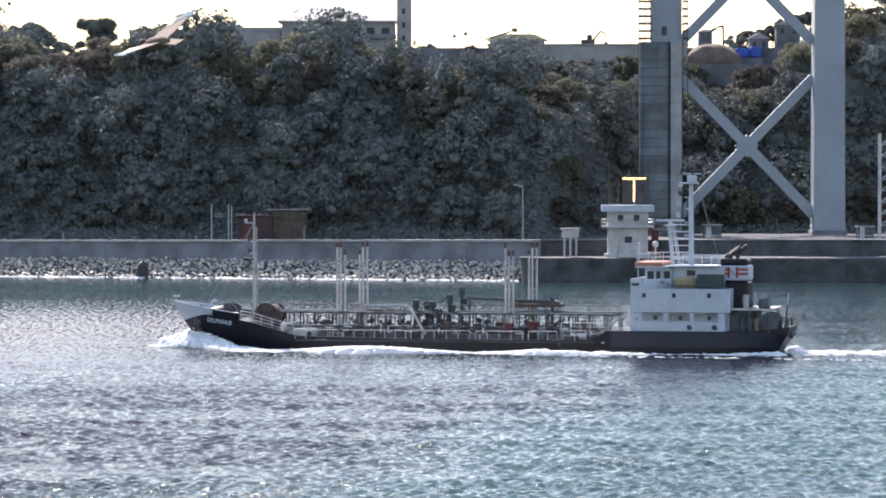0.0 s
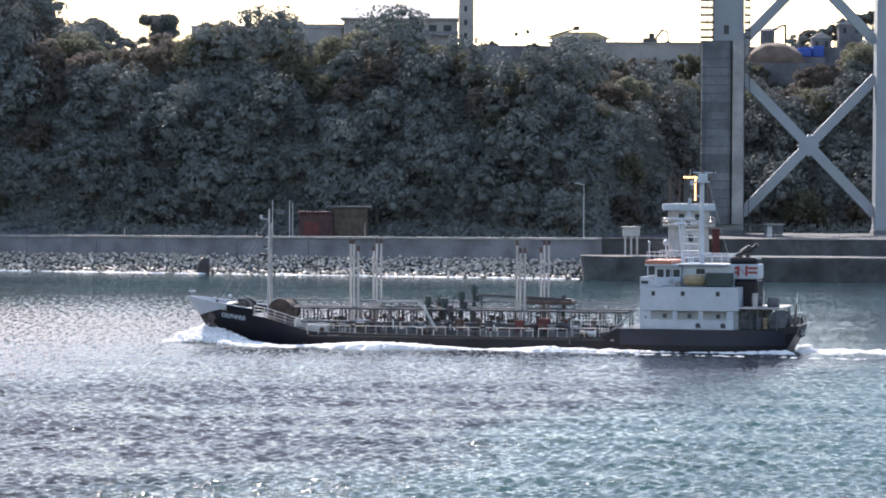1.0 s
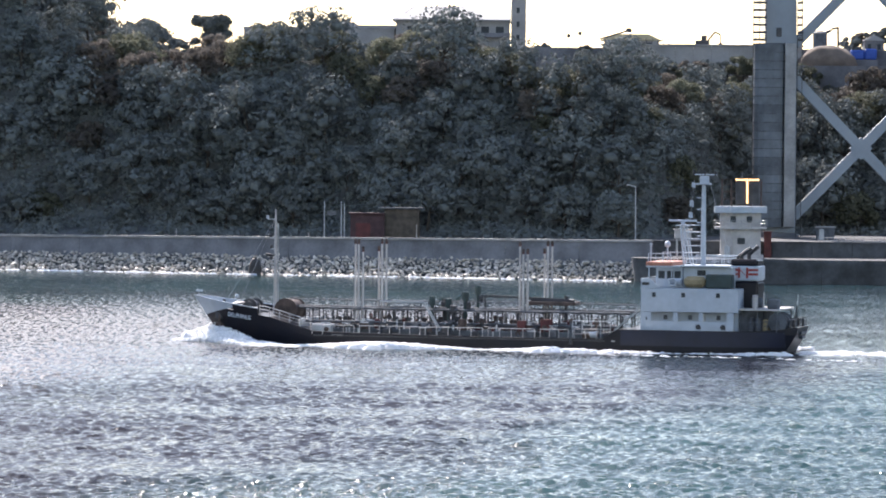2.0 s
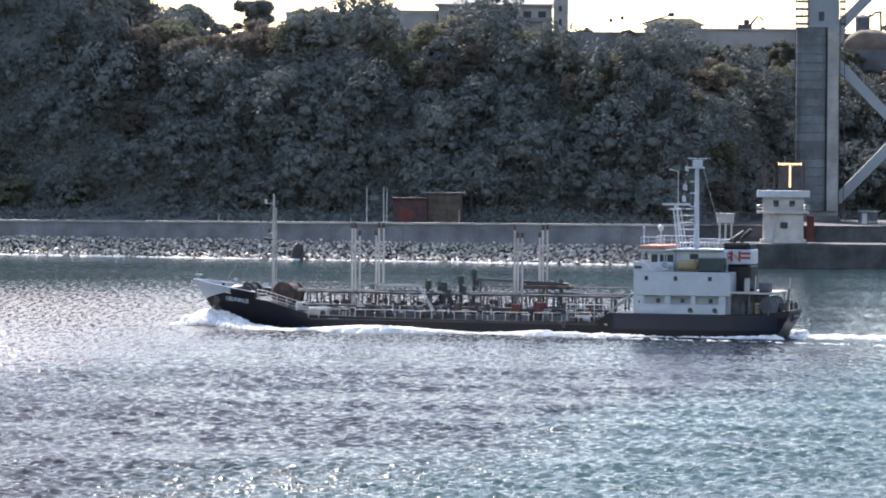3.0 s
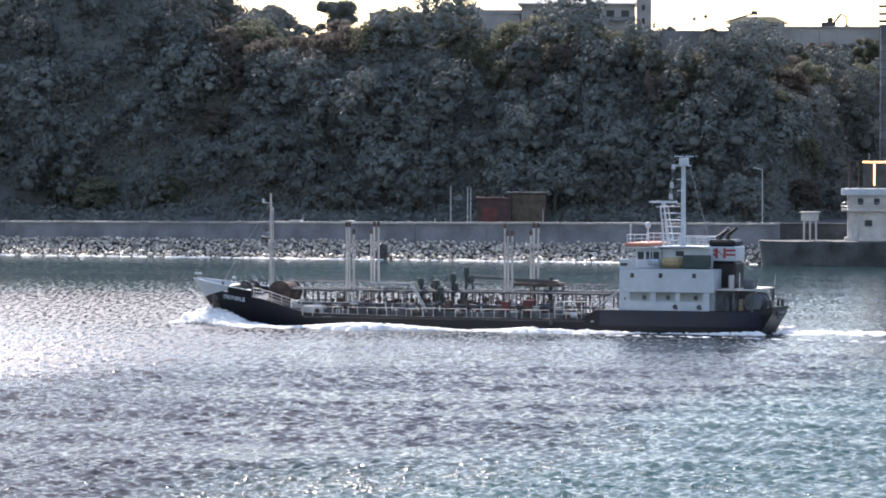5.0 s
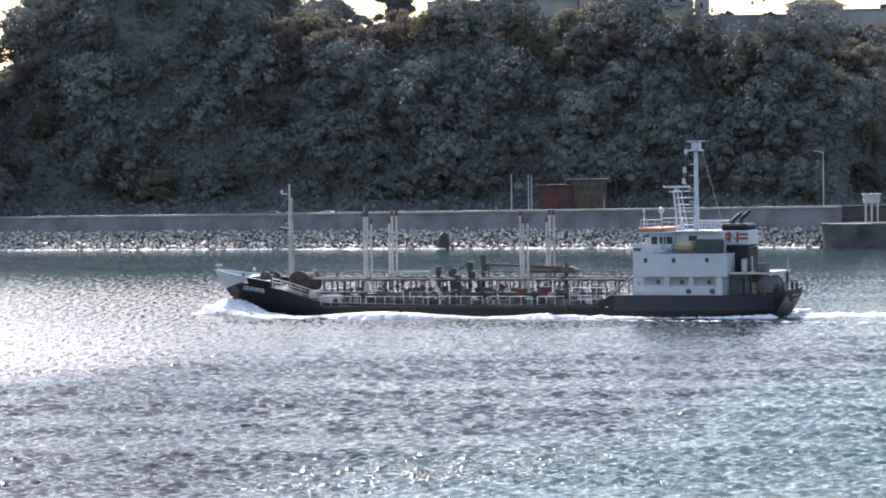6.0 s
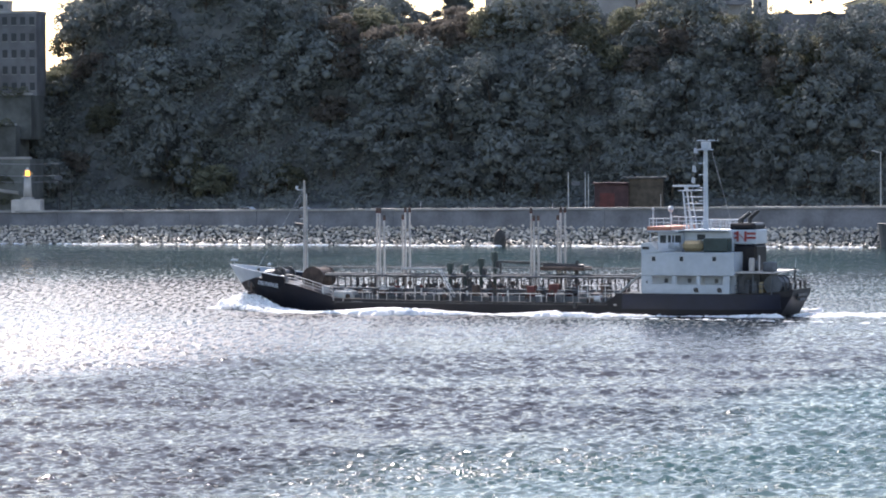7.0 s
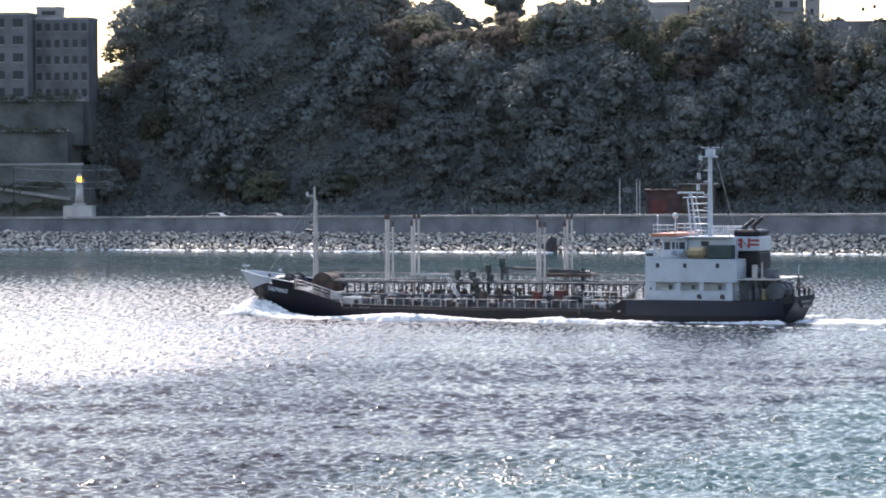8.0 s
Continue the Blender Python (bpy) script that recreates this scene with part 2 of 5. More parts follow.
def build_sea():
    """One sheet of choppy water out to the horizon."""
    rng = np.random.RandomState(4)
    rows = [-2500.0, -600.0, 0.0, 120.0, 200.0, 228.0]
    y = 235.0
    while y < 790:
        rows.append(y)
        y += 0.35 + (y - 235) * 0.0010
    rows += [800.0, 900.0, 1400.0, 4500.0]
    slopes = np.linspace(math.tan(radians(-12.2)), math.tan(radians(7.0)), 560)
    ys = np.array(rows)[:, None]
    xs = np.abs(np.maximum(ys, 235.0)) * slopes[None, :]
    xs = np.concatenate([np.full((len(rows), 1), -4000.0), np.full((len(rows), 1), -900.0), xs, np.full((len(rows), 1), 700.0), np.full((len(rows), 1), 4000.0)], axis=1)
    yy = np.broadcast_to(ys, xs.shape)
    z = np.zeros_like(xs)
    for k in range(46):
        wave = 0.62 * (1.45 / 0.62) ** rng.rand()
        way = radians(rng.normal(85, 30))
        amp = 0.0092 * wave ** 0.6 * rng.uniform(0.5, 1.2)
        z = z + amp * np.sin((xs * math.cos(way) + yy * math.sin(way)) * 2 * math.pi / wave + rng.rand() * 6.28)
    gust = np.zeros_like(xs)
    for k in range(14):
        wx, wy = rng.uniform(60, 220), rng.uniform(18, 60)
        gust = gust + np.sin(xs * 6.28 / wx * rng.choice((-1, 1)) + yy * 6.28 / wy + rng.rand() * 6.28)
    gust = 0.88 + 0.30 * np.tanh(gust * 0.3)
    # a choppy race to the left, smoother water beyond it
    race = np.exp(-(((yy - 392) / 58) ** 2)) * np.clip((yy - 320 - (xs + 60) * 1.8) / 32, 0, 1) * np.clip((-34 - xs) / 38, 0, 1)
    slick = np.exp(-(((yy - 505) / 78) ** 2)) * np.clip((35 - xs) / 55, 0, 1)
    near = np.clip((420 - yy) / 50, 0, 1) * (1 - race)
    # greener water nearer by to the right, a line of tide rips along its edge, and green under the shore
    edge = 295 + 3.0 * (xs + 5) + 9 * np.sin(xs * 0.21) - yy
    silt = np.clip(0.5 + edge / 55, 0, 1) * np.clip((470 - yy) / 60, 0, 1)
    silt = np.maximum(silt, np.clip((yy - 545) / 70, 0, 0.5))
    patch = np.zeros_like(xs)
    for k in range(9):
        wx, wy = rng.uniform(6, 26), rng.uniform(9, 34)
        patch = patch + np.sin(xs * 6.28 / wx * rng.choice((-1, 1)) + yy * 6.28 / wy + rng.rand() * 6.28)
    patch = np.clip((patch - 2.0) / 1.6, 0, 1) * (yy < 470)
    rips = np.exp(-(((edge - 12) / 16) ** 2)) * np.clip((330 - yy) / 40, 0, 1)
    calm = np.clip((yy - 425) / 45, 0, 1) * (1 - race) * (1 - slick)
    silt = np.maximum(silt, 0.4 * calm * np.clip((640 - yy) / 60, 0, 1))
    gust = gust * (1.05 - 0.72 * slick) * (1 + 0.2 * silt * (yy < 470)) * (1 - 0.55 * calm) * (1 + 0.4 * near) + 0.95 * race + 0.25 * rips
    ripple = 0.5 - 0.3 * near * (1 - silt) + 2.3 * race + 1.4 * slick * (1 - race) + 0.2 * rips + 0.1 * silt * (yy < 470)
    glint = 3.0 * patch * silt + 1.0 * rips
    lee = np.clip((703.1 - 0.295 * np.minimum(xs, 16.0) - 4 - yy) / 30, 0.25, 1)
    inside = np.ones_like(xs)
    inside[:5], inside[-4:] = 0, 0
    inside[:, :2], inside[:, -2:] = 0, 0
    z = z * gust * lee * inside
    nr, nc = xs.shape
    verts = np.stack([xs, yy, z], axis=2).reshape(-1, 3)
    i = np.arange(nr * nc).reshape(nr, nc)
    faces = np.stack([i[:-1, :-1], i[:-1, 1:], i[1:, 1:], i[1:, :-1]], axis=2).reshape(-1, 4)
    me = link_mesh("water", verts, faces.tolist(), WATER, smooth=True)
    me.attributes.new("gust", "FLOAT", "POINT").data.foreach_set("value", (gust * lee).astype(np.float32).ravel())
    me.attributes.new("ripple", "FLOAT", "POINT").data.foreach_set("value", (ripple * np.sqrt(lee)).astype(np.float32).ravel())
    me.attributes.new("glint", "FLOAT", "POINT").data.foreach_set("value", glint.astype(np.float32).ravel())
    me.attributes.new("silt", "FLOAT", "POINT").data.foreach_set("value", silt.astype(np.float32).ravel())
    return tagged(new("water", me), "choppy blue-green strait water glittering against the sun", "sea", kind="structure")


water = build_sea()


# ---- land ----
def crest(x):
    """Height of the hill's crown along the shore."""
    pts = ((-700, 27), (-146, 27), (-139, 34), (-130, 43), (-120, 50), (-110, 54), (-97, 51), (-92, 46), (-86, 39.0), (-66, 38.0), (-50, 38.5), (-25, 39.5), (-12, 37), (0, 34), (8, 33), (30, 32.3), (54, 31), (63, 33), (70, 40), (80, 46), (140, 52), (700, 45))
    for (a, p), (b, q) in zip(pts, pts[1:]):
        if a <= x <= b:
            return p + (q - p) * (x - a) / (b - a)
    return 40.0


def ground_z(x, y):
    """Height of the land: a road behind the wall, then the steep wooded hill."""
    s = y - shore(x) - 27 - 61 * min(1, max(0, (x - 12) / 26))
    top = crest(x)
    if s < 13:
        z = 5.2 + 2.0 * max(0, s / 13)
    elif s < 29:
        z = 7.2 + (top - 12.2) * (s - 13) / 16
    else:
        z = top - 5 + 5 * min(1, (s - 29) / 48)
    k = min(1, max(0, s / 30))
    z += noise.noise((x * 0.05, y * 0.05, 3)) * 2.4 * k * (0.4 if s > 70 else 1)
    if s > 105 and x < -66:
        z -= max(0, z - 34) * min(1, (s - 105) / 35)
    return z


def build_ground():
    xs = [-4000, -1200] + [-420 + 5 * i for i in range(125)] + [700, 4000]
    offs = [9, 14, 20] + [20 + 4 * i for i in range(1, 42)] + [220, 300, 600, 4000]
    verts = [(x, shore(max(-420, x)) + o, ground_z(x, shore(max(-420, x)) + o)) for o in offs for x in xs]
    n = len(xs)
    faces = [(j * n + i, j * n + i + 1, (j + 1) * n + i + 1, (j + 1) * n + i) for j in range(len(offs) - 1) for i in range(n - 1)]
    return tagged(new("ground", link_mesh("ground", verts, faces, SOIL, True)), "dark wooded hillside soil rising behind the sea wall", "hillside", kind="structure")


build_ground()

WALL_SLOPE = math.atan(-0.295)


def build_sea_wall():
    """The long concrete sea wall above the rock bank, in cast bays with a coping."""
    wall = thing("sea_wall", "long grey concrete sea wall above a rock bank", "wall", kind="structure")
    x0, x1, n = -420.0, 16.0, 36
    for i in range(n):
        a, b = x0 + (x1 - x0) * i / n, x0 + (x1 - x0) * (i + 1) / n - 0.05
        bm = bmesh.new()
        ring = []
        for x in (a, b):
            top = 6.03 + 0.0062 * (x + 69)
            y = shore(x)
            ring.append([bm.verts.new((x, y + d, z)) for d, z in ((5.2, 1.0), (6.2, top - 0.35), (7.4, top - 0.35), (9.4, 1.0))])
        p, q = ring
        for k in range(4):
            bm.faces.new((p[k], p[(k + 1) % 4], q[(k + 1) % 4], q[k]))
        bm.faces.new(p)
        bm.faces.new(q[::-1])
        part("bay", bm, CONCRETE, wall)
        bm = bmesh.new()
        ring = []
        for x in (a, b):
            top = 6.03 + 0.0062 * (x + 69)
            y = shore(x)
            ring.append([bm.verts.new((x, y + d, z)) for d, z in ((5.9, top - 0.346), (5.9, top), (7.6, top), (7.6, top - 0.346))])
        p, q = ring
        for k in range(4):
            bm.faces.new((p[k], p[(k + 1) % 4], q[(k + 1) % 4], q[k]))
        bm.faces.new(p)
        bm.faces.new(q[::-1])
        part("coping", bm, COPING, wall, "paler concrete coping")


build_sea_wall()


def leaf_cloud(rng, blobs, per, size, spread):
    """Verts and faces of many small leaf clumps round the given blobs (centre, radius)."""
    verts, faces = [], []
    for c, r in blobs:
        d = rng.normal(size=(per, 3))
        d /= np.linalg.norm(d, axis=1)[:, None]
        d[:, 2] = np.where(d[:, 2] < -0.35, -d[:, 2], d[:, 2])
        pos = np.array(c) + d * r * (1.08 - spread * rng.rand(per, 1) ** 2) * rng.uniform(0.9, 1.06, (per, 1)) * np.array([1, 1, 0.8])
        nrm = d + rng.normal(scale=0.5, size=(per, 3))
        nrm /= np.linalg.norm(nrm, axis=1)[:, None]
        u = np.cross(nrm, rng.normal(size=(per, 3)))
        u /= np.linalg.norm(u, axis=1)[:, None]
        w = np.cross(nrm, u)
        s = size * rng.uniform(0.6, 1.4, (per, 1))
        base = len(verts)
        quad = np.stack([pos - u * s, pos - w * s * 0.55, pos + u * s, pos + w * s * 0.55], axis=1).reshape(-1, 3)
        verts.extend(quad.tolist())
        faces.extend([(base + 4 * i, base + 4 * i + 1, base + 4 * i + 2, base + 4 * i + 3) for i in range(per)])
    return verts, faces


def clump_cloud(rng, blobs, fine, fill):
    """Lumpy masses of foliage filling the given blobs (centre, radius)."""
    bm = bmesh.new()
    bmesh.ops.create_icosphere(bm, subdivisions=fine, radius=1.0)
    base = np.array([v.co[:] for v in bm.verts])
    bm.verts.index_update()
    tris = np.array([[v.index for v in f.verts] for f in bm.faces])
    bm.free()
    n = len(base)
    verts = np.concatenate([np.array(c) + base * (r * fill * np.array([1, 1, 0.8])) * rng.uniform(0.78, 1.15, (n, 1)) for c, r in blobs])
    faces = np.concatenate([tris + n * k for k in range(len(blobs))])
    return verts.tolist(), faces.tolist()


def foliage(rng, blobs, per, size, spread, fine, fill):
    """Solid clumps with a ragged skin of leaves."""
    v, f = leaf_cloud(rng, blobs, per, size, spread)
    cv, cf = clump_cloud(rng, blobs, fine, fill)
    n = len(v)
    return v + cv, [tuple(q) for q in f] + [tuple(i + n for i in t) for t in cf]


def make_tree(seed, radius, height, material, label, group):
    """A tree > trunk with limbs, crown."""
    rng = np.random.RandomState(seed)
    tree = thing("broadleaf_tree", label, "tree", pose(0, -300, -60), group)
    bm = rod((0, 0, -0.5), (0.2, 0.1, height * 0.5), 0.28, 0.16, sides=7)
    blobs = []
    n = 24
    for i in range(n):
        a, k = i * 2.4 + rng.rand(), (i + 0.5) / n
        rr = radius * math.sqrt(1 - (k * 1.25 - 0.35) ** 2) * rng.uniform(0.5, 0.95) if abs(k * 1.25 - 0.35) < 1 else radius * 0.3
        c = (math.cos(a) * rr, math.sin(a) * rr, height * (0.28 + 0.62 * k) + rng.normal(0, 0.25))
        blobs.append((c, radius * rng.uniform(0.24, 0.46)))
        if i % 3 == 0:
            rod((0.1, 0.05, height * 0.35), c, 0.11, 0.03, bm, 5)
    part("trunk", bm, BARK, tree)
    verts, faces = foliage(rng, blobs, 100, 0.25, 0.35, 1, 0.42)
    crown = new("crown", link_mesh("crown", verts, faces, material, True))
    crown.parent = tree
    return tree


TREES = [make_tree(11, 4.6, 8.6, LEAF, "dark evergreen broadleaf tree on the steep hillside", "trees on the hill"),
         make_tree(12, 3.8, 7.6, LEAF, "dark evergreen broadleaf tree on the steep hillside", "trees on the hill"),
         make_tree(13, 5.2, 9.6, LEAF, "large spreading evergreen tree on the steep hillside", "trees on the hill"),
         make_tree(14, 3.2, 6.0, LEAF_DRY, "small brownish autumn tree on the steep hillside", "trees on the hill"),
         make_tree(15, 3.6, 6.6, LEAF_LIGHT, "yellow-green broadleaf tree on the steep hillside", "trees on the hill"),
         make_tree(16, 2.6, 5.2, LEAF, "small dark evergreen tree on the steep hillside", "trees on the hill")]


ROWS = [37.5, 41, 43.8, 46.5, 49.2, 52, 55.5, 61, 68, 75, 83, 91] + [99 + 8 * i for i in range(6)]


def plant_hill():
    rng = random.Random(21)
    spots = []
    x = -168.0
    while x < 104:
        for j in range(-1, 15 if -128 < x < -88 else 11):
            px, o = x + rng.uniform(-3.6, 3.6) + (4.8 if j % 2 else 0), ROWS[j + 1] + rng.uniform(-1.3, 1.3)
            o += 61 * min(1, max(0, (px - 12) / 26))
            spots.append((px, o, j))
        x += 9.6
    count = 0
    for px, o, j in spots:
        y = shore(px) + o
        if px < -142 and j > 5:
            continue
        if j == 10 and x > -66 and rng.random() < 0.4 or j < 2 and rng.random() < 0.25:
            continue
        pick = rng.choices((0, 1, 2, 3, 4, 5), (22, 20, 18, 12 if j > 3 else 5, 20 if j > 3 else 2, 14))[0]
        if j >= 9 and -75 < px < 45:
            pick = rng.choice((5, 3, 1))
        # upper rows favour the warm leaf colours, sunlight painted by choice of tree
        if j >= 5 and px > -88 and rng.random() < 0.5:
            pick = rng.choice((4, 4, 3))
        s = rng.uniform(0.9, 1.3) if pick != 2 else rng.uniform(1.05, 1.5)
        if j >= 8 and px > -84:
            pick, s = rng.choice((5, 3, 4, 1)), rng.uniform(0.8, 1.1)
        m = pose(px, y, ground_z(px, y) - 0.8, rng.uniform(-5, 5), rng.uniform(-5, 5), rng.uniform(0, 360))
        t = copy_thing(TREES[pick], m)
        t.scale = (s, s, s * rng.uniform(0.9, 1.1))
        count += 1
    for t in TREES:
        for o in (*t.children_recursive, t):
            bpy.data.objects.remove(o)
    return count


plant_hill()


def undergrowth():
    rng = np.random.RandomState(8)
    blobs = []
    for k in range(7500):
        x = rng.uniform(-190, 112)
        o = (rng.uniform(27, 105) if k % 2 else rng.uniform(39, 58)) + 61 * min(1, max(0, (x - 12) / 26))
        y = shore(x) + o
        blobs.append(((x, y, ground_z(x, y) + 0.2), rng.uniform(1.0, 2.6)))
    verts, faces = foliage(rng, blobs, 38, 0.28, 0.35, 1, 0.36)
    tagged(new("undergrowth", link_mesh("undergrowth", verts, faces, LEAF, True)), "dense dark shrubs covering the hillside", "shrubs", kind="stuff")


undergrowth()


# ---- bridge tower ----
def build_tower():
    """Suspension bridge tower: two legs, crossed braces, pedestals; one leg wrapped in scaffolding."""
    tower = thing("bridge_tower", "pale grey steel suspension bridge tower, one leg wrapped in scaffolding", "bridge tower")
    Y = 765.0
    for x0, x1, mx in ((36.8, 42.0, 0), (65.5, 70.7, 1)):
        bm = bmesh.new()
        ring = []
        for z, g in ((7.0, 0.18), (60.0, 0.0), (140.0, -0.25)):
            ring.append([bm.verts.new((x, y, z)) for x, y in ((x0 - g, Y - 3.2 - g), (x1 + g, Y - 3.2 - g), (x1 + g, Y + 3.2 + g), (x0 - g, Y + 3.2 + g))])
        for a, b in zip(ring, ring[1:]):
            for k in range(4):
                bm.faces.new((a[k], a[(k + 1) % 4], b[(k + 1) % 4], b[k]))
        bm.faces.new(ring[0])
        bm.faces.new(ring[-1])
        part("leg", bm, TOWER, tower)
        part("pedestal", box(x0 - 0.5, x1 + 0.5, Y - 4.2, Y + 4.2, 3.0, 7.004, 0.15), CONCRETE, tower, "concrete pedestal")
        part("base_collar", box(x0 - 0.25, x1 + 0.25, Y - 3.6, Y + 3.6, 7.004, 7.9, 0.08), TOWER, tower)
    for za, zb in ((9.8, 34.0), (40.2, 64.5), (70.5, 95.0), (101.0, 126.0)):
        for a, b, d in (((42.0, za), (65.5, zb), 0.0), ((42.0, zb), (65.5, za), 0.003)):
            part("brace", beam((a[0], Y + d, a[1]), (b[0], Y + d, b[1]), 2.0 + d, 1.75), TOWER, tower)
        zm = (za + zb) / 2
        part("gusset", extrude_outline([(53.75 - 2.0, zm), (53.75, zm - 2.0), (53.75 + 2.0, zm), (53.75, zm + 2.0)], Y - 1.05, Y + 1.05), TOWER, tower)
    part("cross_beam", box(42.0, 65.5, Y - 1.6, Y + 1.6, 66.2, 69.2), TOWER, tower)
    part("cross_beam", box(42.0, 65.5, Y - 1.6, Y + 1.6, 132.0, 136.0), TOWER, tower)
    # scaffolding round the first leg
    scaff = thing("scaffold_wrap", "grey sheeted scaffolding with walkway bands round a bridge leg", "scaffolding")
    z, plan = 8.0, [(34.5, 3.9), (34.7, 4.7), (35.4, 5.35), (36.4, 5.65), (37.9, 5.65), (39.0, 5.35), (39.7, 4.7), (39.9, 3.9)]

    def tier(z0, z1, grow):
        bm = bmesh.new()
        low, top = ([bm.verts.new((37.2 + (x - 37.2) * grow, Y - 3.9 - (d - 3.9) * grow, zz)) for x, d in plan] for zz in (z0, z1))
        bm.faces.new(low)
        bm.faces.new(top)
        for k in range(len(plan)):
            j = (k + 1) % len(plan)
            bm.faces.new((low[k], low[j], top[j], top[k]))
        return bm

    while z < 40.0:
        part("sheet", tier(z, z + 1.36, 1.0), SHEET, scaff)
        part("walkway", tier(z + 1.364, z + 1.53, 1.05), PIPE, scaff)
        z += 1.534
    # paler strip: the lit right-hand face, put into the panel's colour
    part("stair_panel", box(40.0, 41.9, Y - 5.2, Y - 3.9, 8.0, 40.2, 0.05), COPING, scaff, "pale vertical panel coloured as the lit face of the wrapped leg")
    for x in (34.4, 35.5, 36.6, 42.15, 43.0):
        part("standard", rod((x, Y - 4.6, 6.0), (x, Y - 4.6, 62.0), 0.07, sides=6), DARK_STEEL, scaff)
    z = 40.6
    while z < 62:
        for a, b in ((34.3, 36.7), (42.1, 43.1)):
            part("walkway", box(a, b, Y - 5.3, Y - 4.0, z, z + 0.42), DARK_STEEL, scaff)
            part("rail", rod((a, Y - 5.3, z + 0.6), (b, Y - 5.3, z + 0.6), 0.06, sides=5), DARK_STEEL, scaff)
            part("rail", rod((a, Y - 5.3, z + 0.95), (b, Y - 5.3, z + 0.95), 0.07, sides=5), DARK_STEEL, scaff)
        z += 1.3
    part("hatch", box(38.5, 39.4, Y - 3.45, Y - 3.1, 41.4, 43.0, 0.05), DARK_STEEL, tower, "dark access hatch")


build_tower()


# ---- rock bank ----
def rock_mesh(seed):
    rng = np.random.RandomState(seed)
    bm = bmesh.new()
    bmesh.ops.create_icosphere(bm, subdivisions=1, radius=0.5)
    for v in bm.verts:
        v.co *= rng.uniform(0.75, 1.15)
    for k in range(11):
        d = Vector(rng.normal(size=3)).normalized()
        cut = rng.uniform(0.2, 0.36)
        for v in bm.verts:
            over = v.co.dot(d) - cut
            if over > 0:
                v.co -= d * over
    me = bpy.data.meshes.new("rock")
    bm.to_mesh(me)
    bm.free()
    me.materials.append(ROCK)
    return me


def build_rock_bank():
    """Riprap from the waterline up to the foot of the wall."""
    bank = thing("rock_bank", "pale riprap boulders piled below the sea wall", "rocks", kind="structure")
    bed = [(x, shore(x) + d, z) for x in range(-430, 21, 10) for d, z in ((-2.0, -1.1), (5.6, 2.4))]
    n = len(bed) // 2
    # dark sheet under the boulders; its colour paints shade into the gaps
    core = new("core", link_mesh("core", bed, [(2 * i, 2 * i + 2, 2 * i + 3, 2 * i + 1) for i in range(n - 1)], SOIL))
    core.parent = bank
    rng = random.Random(5)
    shapes = [rock_mesh(40 + i) for i in range(8)]
    loose_v, loose_f = [], []
    x = -200.0
    near = 0
    while x < 13.5:
        for k in range(11):
            px = x + rng.uniform(-0.3, 0.3) + (0.33 if k % 2 else 0)
            d = -1.0 + k * 0.64 + rng.uniform(-0.28, 0.28)
            z = -0.45 + (d + 0.9) * 0.50 + rng.uniform(-0.12, 0.22)
            s = rng.uniform(0.6, 1.15)
            m = Matrix.LocRotScale((px, shore(px) + d, z + 0.1), Euler((rng.gauss(0, 0.35), rng.gauss(0, 0.3), rng.uniform(0, 6.28))), (s * 1.15, s * rng.uniform(0.75, 1.1), s * rng.uniform(0.5, 0.85)))
            me = shapes[rng.randrange(8)]
            if px > -3.0 and near < 300:
                near += 1
                share("rock", me, bank, m)
            else:
                b = len(loose_v)
                loose_v.extend([tuple(m @ v.co) for v in me.vertices])
                loose_f.extend([tuple(b + i for i in p.vertices) for p in me.polygons])
        x += 0.56
    far = new("far_rocks", link_mesh("far_rocks", loose_v, loose_f, ROCK))
    far.parent = bank
    tagged(far, kind="stuff")


build_rock_bank()


def foam_patches(rng, spots):
    """Ragged little domes of foam: (x, y, z, length, width, height, turn)."""
    verts, faces = [], []
    for x, y, z, a, b, h, turn in spots:
        base = len(verts)
        c, s = math.cos(turn), math.sin(turn)
        for ring, (k, hh) in enumerate(((1.0, -0.06), (0.6, 0.7 * h))):
            for i in range(7):
                t = i * 6.283 / 7
                r = k * rng.uniform(0.65, 1.2)
                u, v = math.cos(t) * a * r, math.sin(t) * b * r
                verts.append((x + u * c - v * s, y + u * s + v * c, z + hh * rng.uniform(0.7, 1.2)))
        verts.append((x, y, z + h))
        for i in range(7):
            j = (i + 1) % 7
            faces += [(base + i, base + j, base + 7 + j, base + 7 + i), (base + 7 + i, base + 7 + j, base + 14)]
    return verts, faces


def build_shore_foam():
    rng = random.Random(9)
    spots = []
    for i in range(300):
        x = rng.uniform(-195, 12)
        spots.append((x, shore(x) - 1.5 - rng.random() ** 2 * 1.6, 0.05, rng.uniform(0.3, 1.1), rng.uniform(0.2, 0.5), rng.uniform(0.04, 0.2), WALL_SLOPE))
    v, f = foam_patches(rng, spots)
    tagged(new("shore_foam", link_mesh("shore_foam", v, f, FOAM, True)), "white surf along the foot of the rock bank", "foam", kind="stuff")


build_shore_foam()


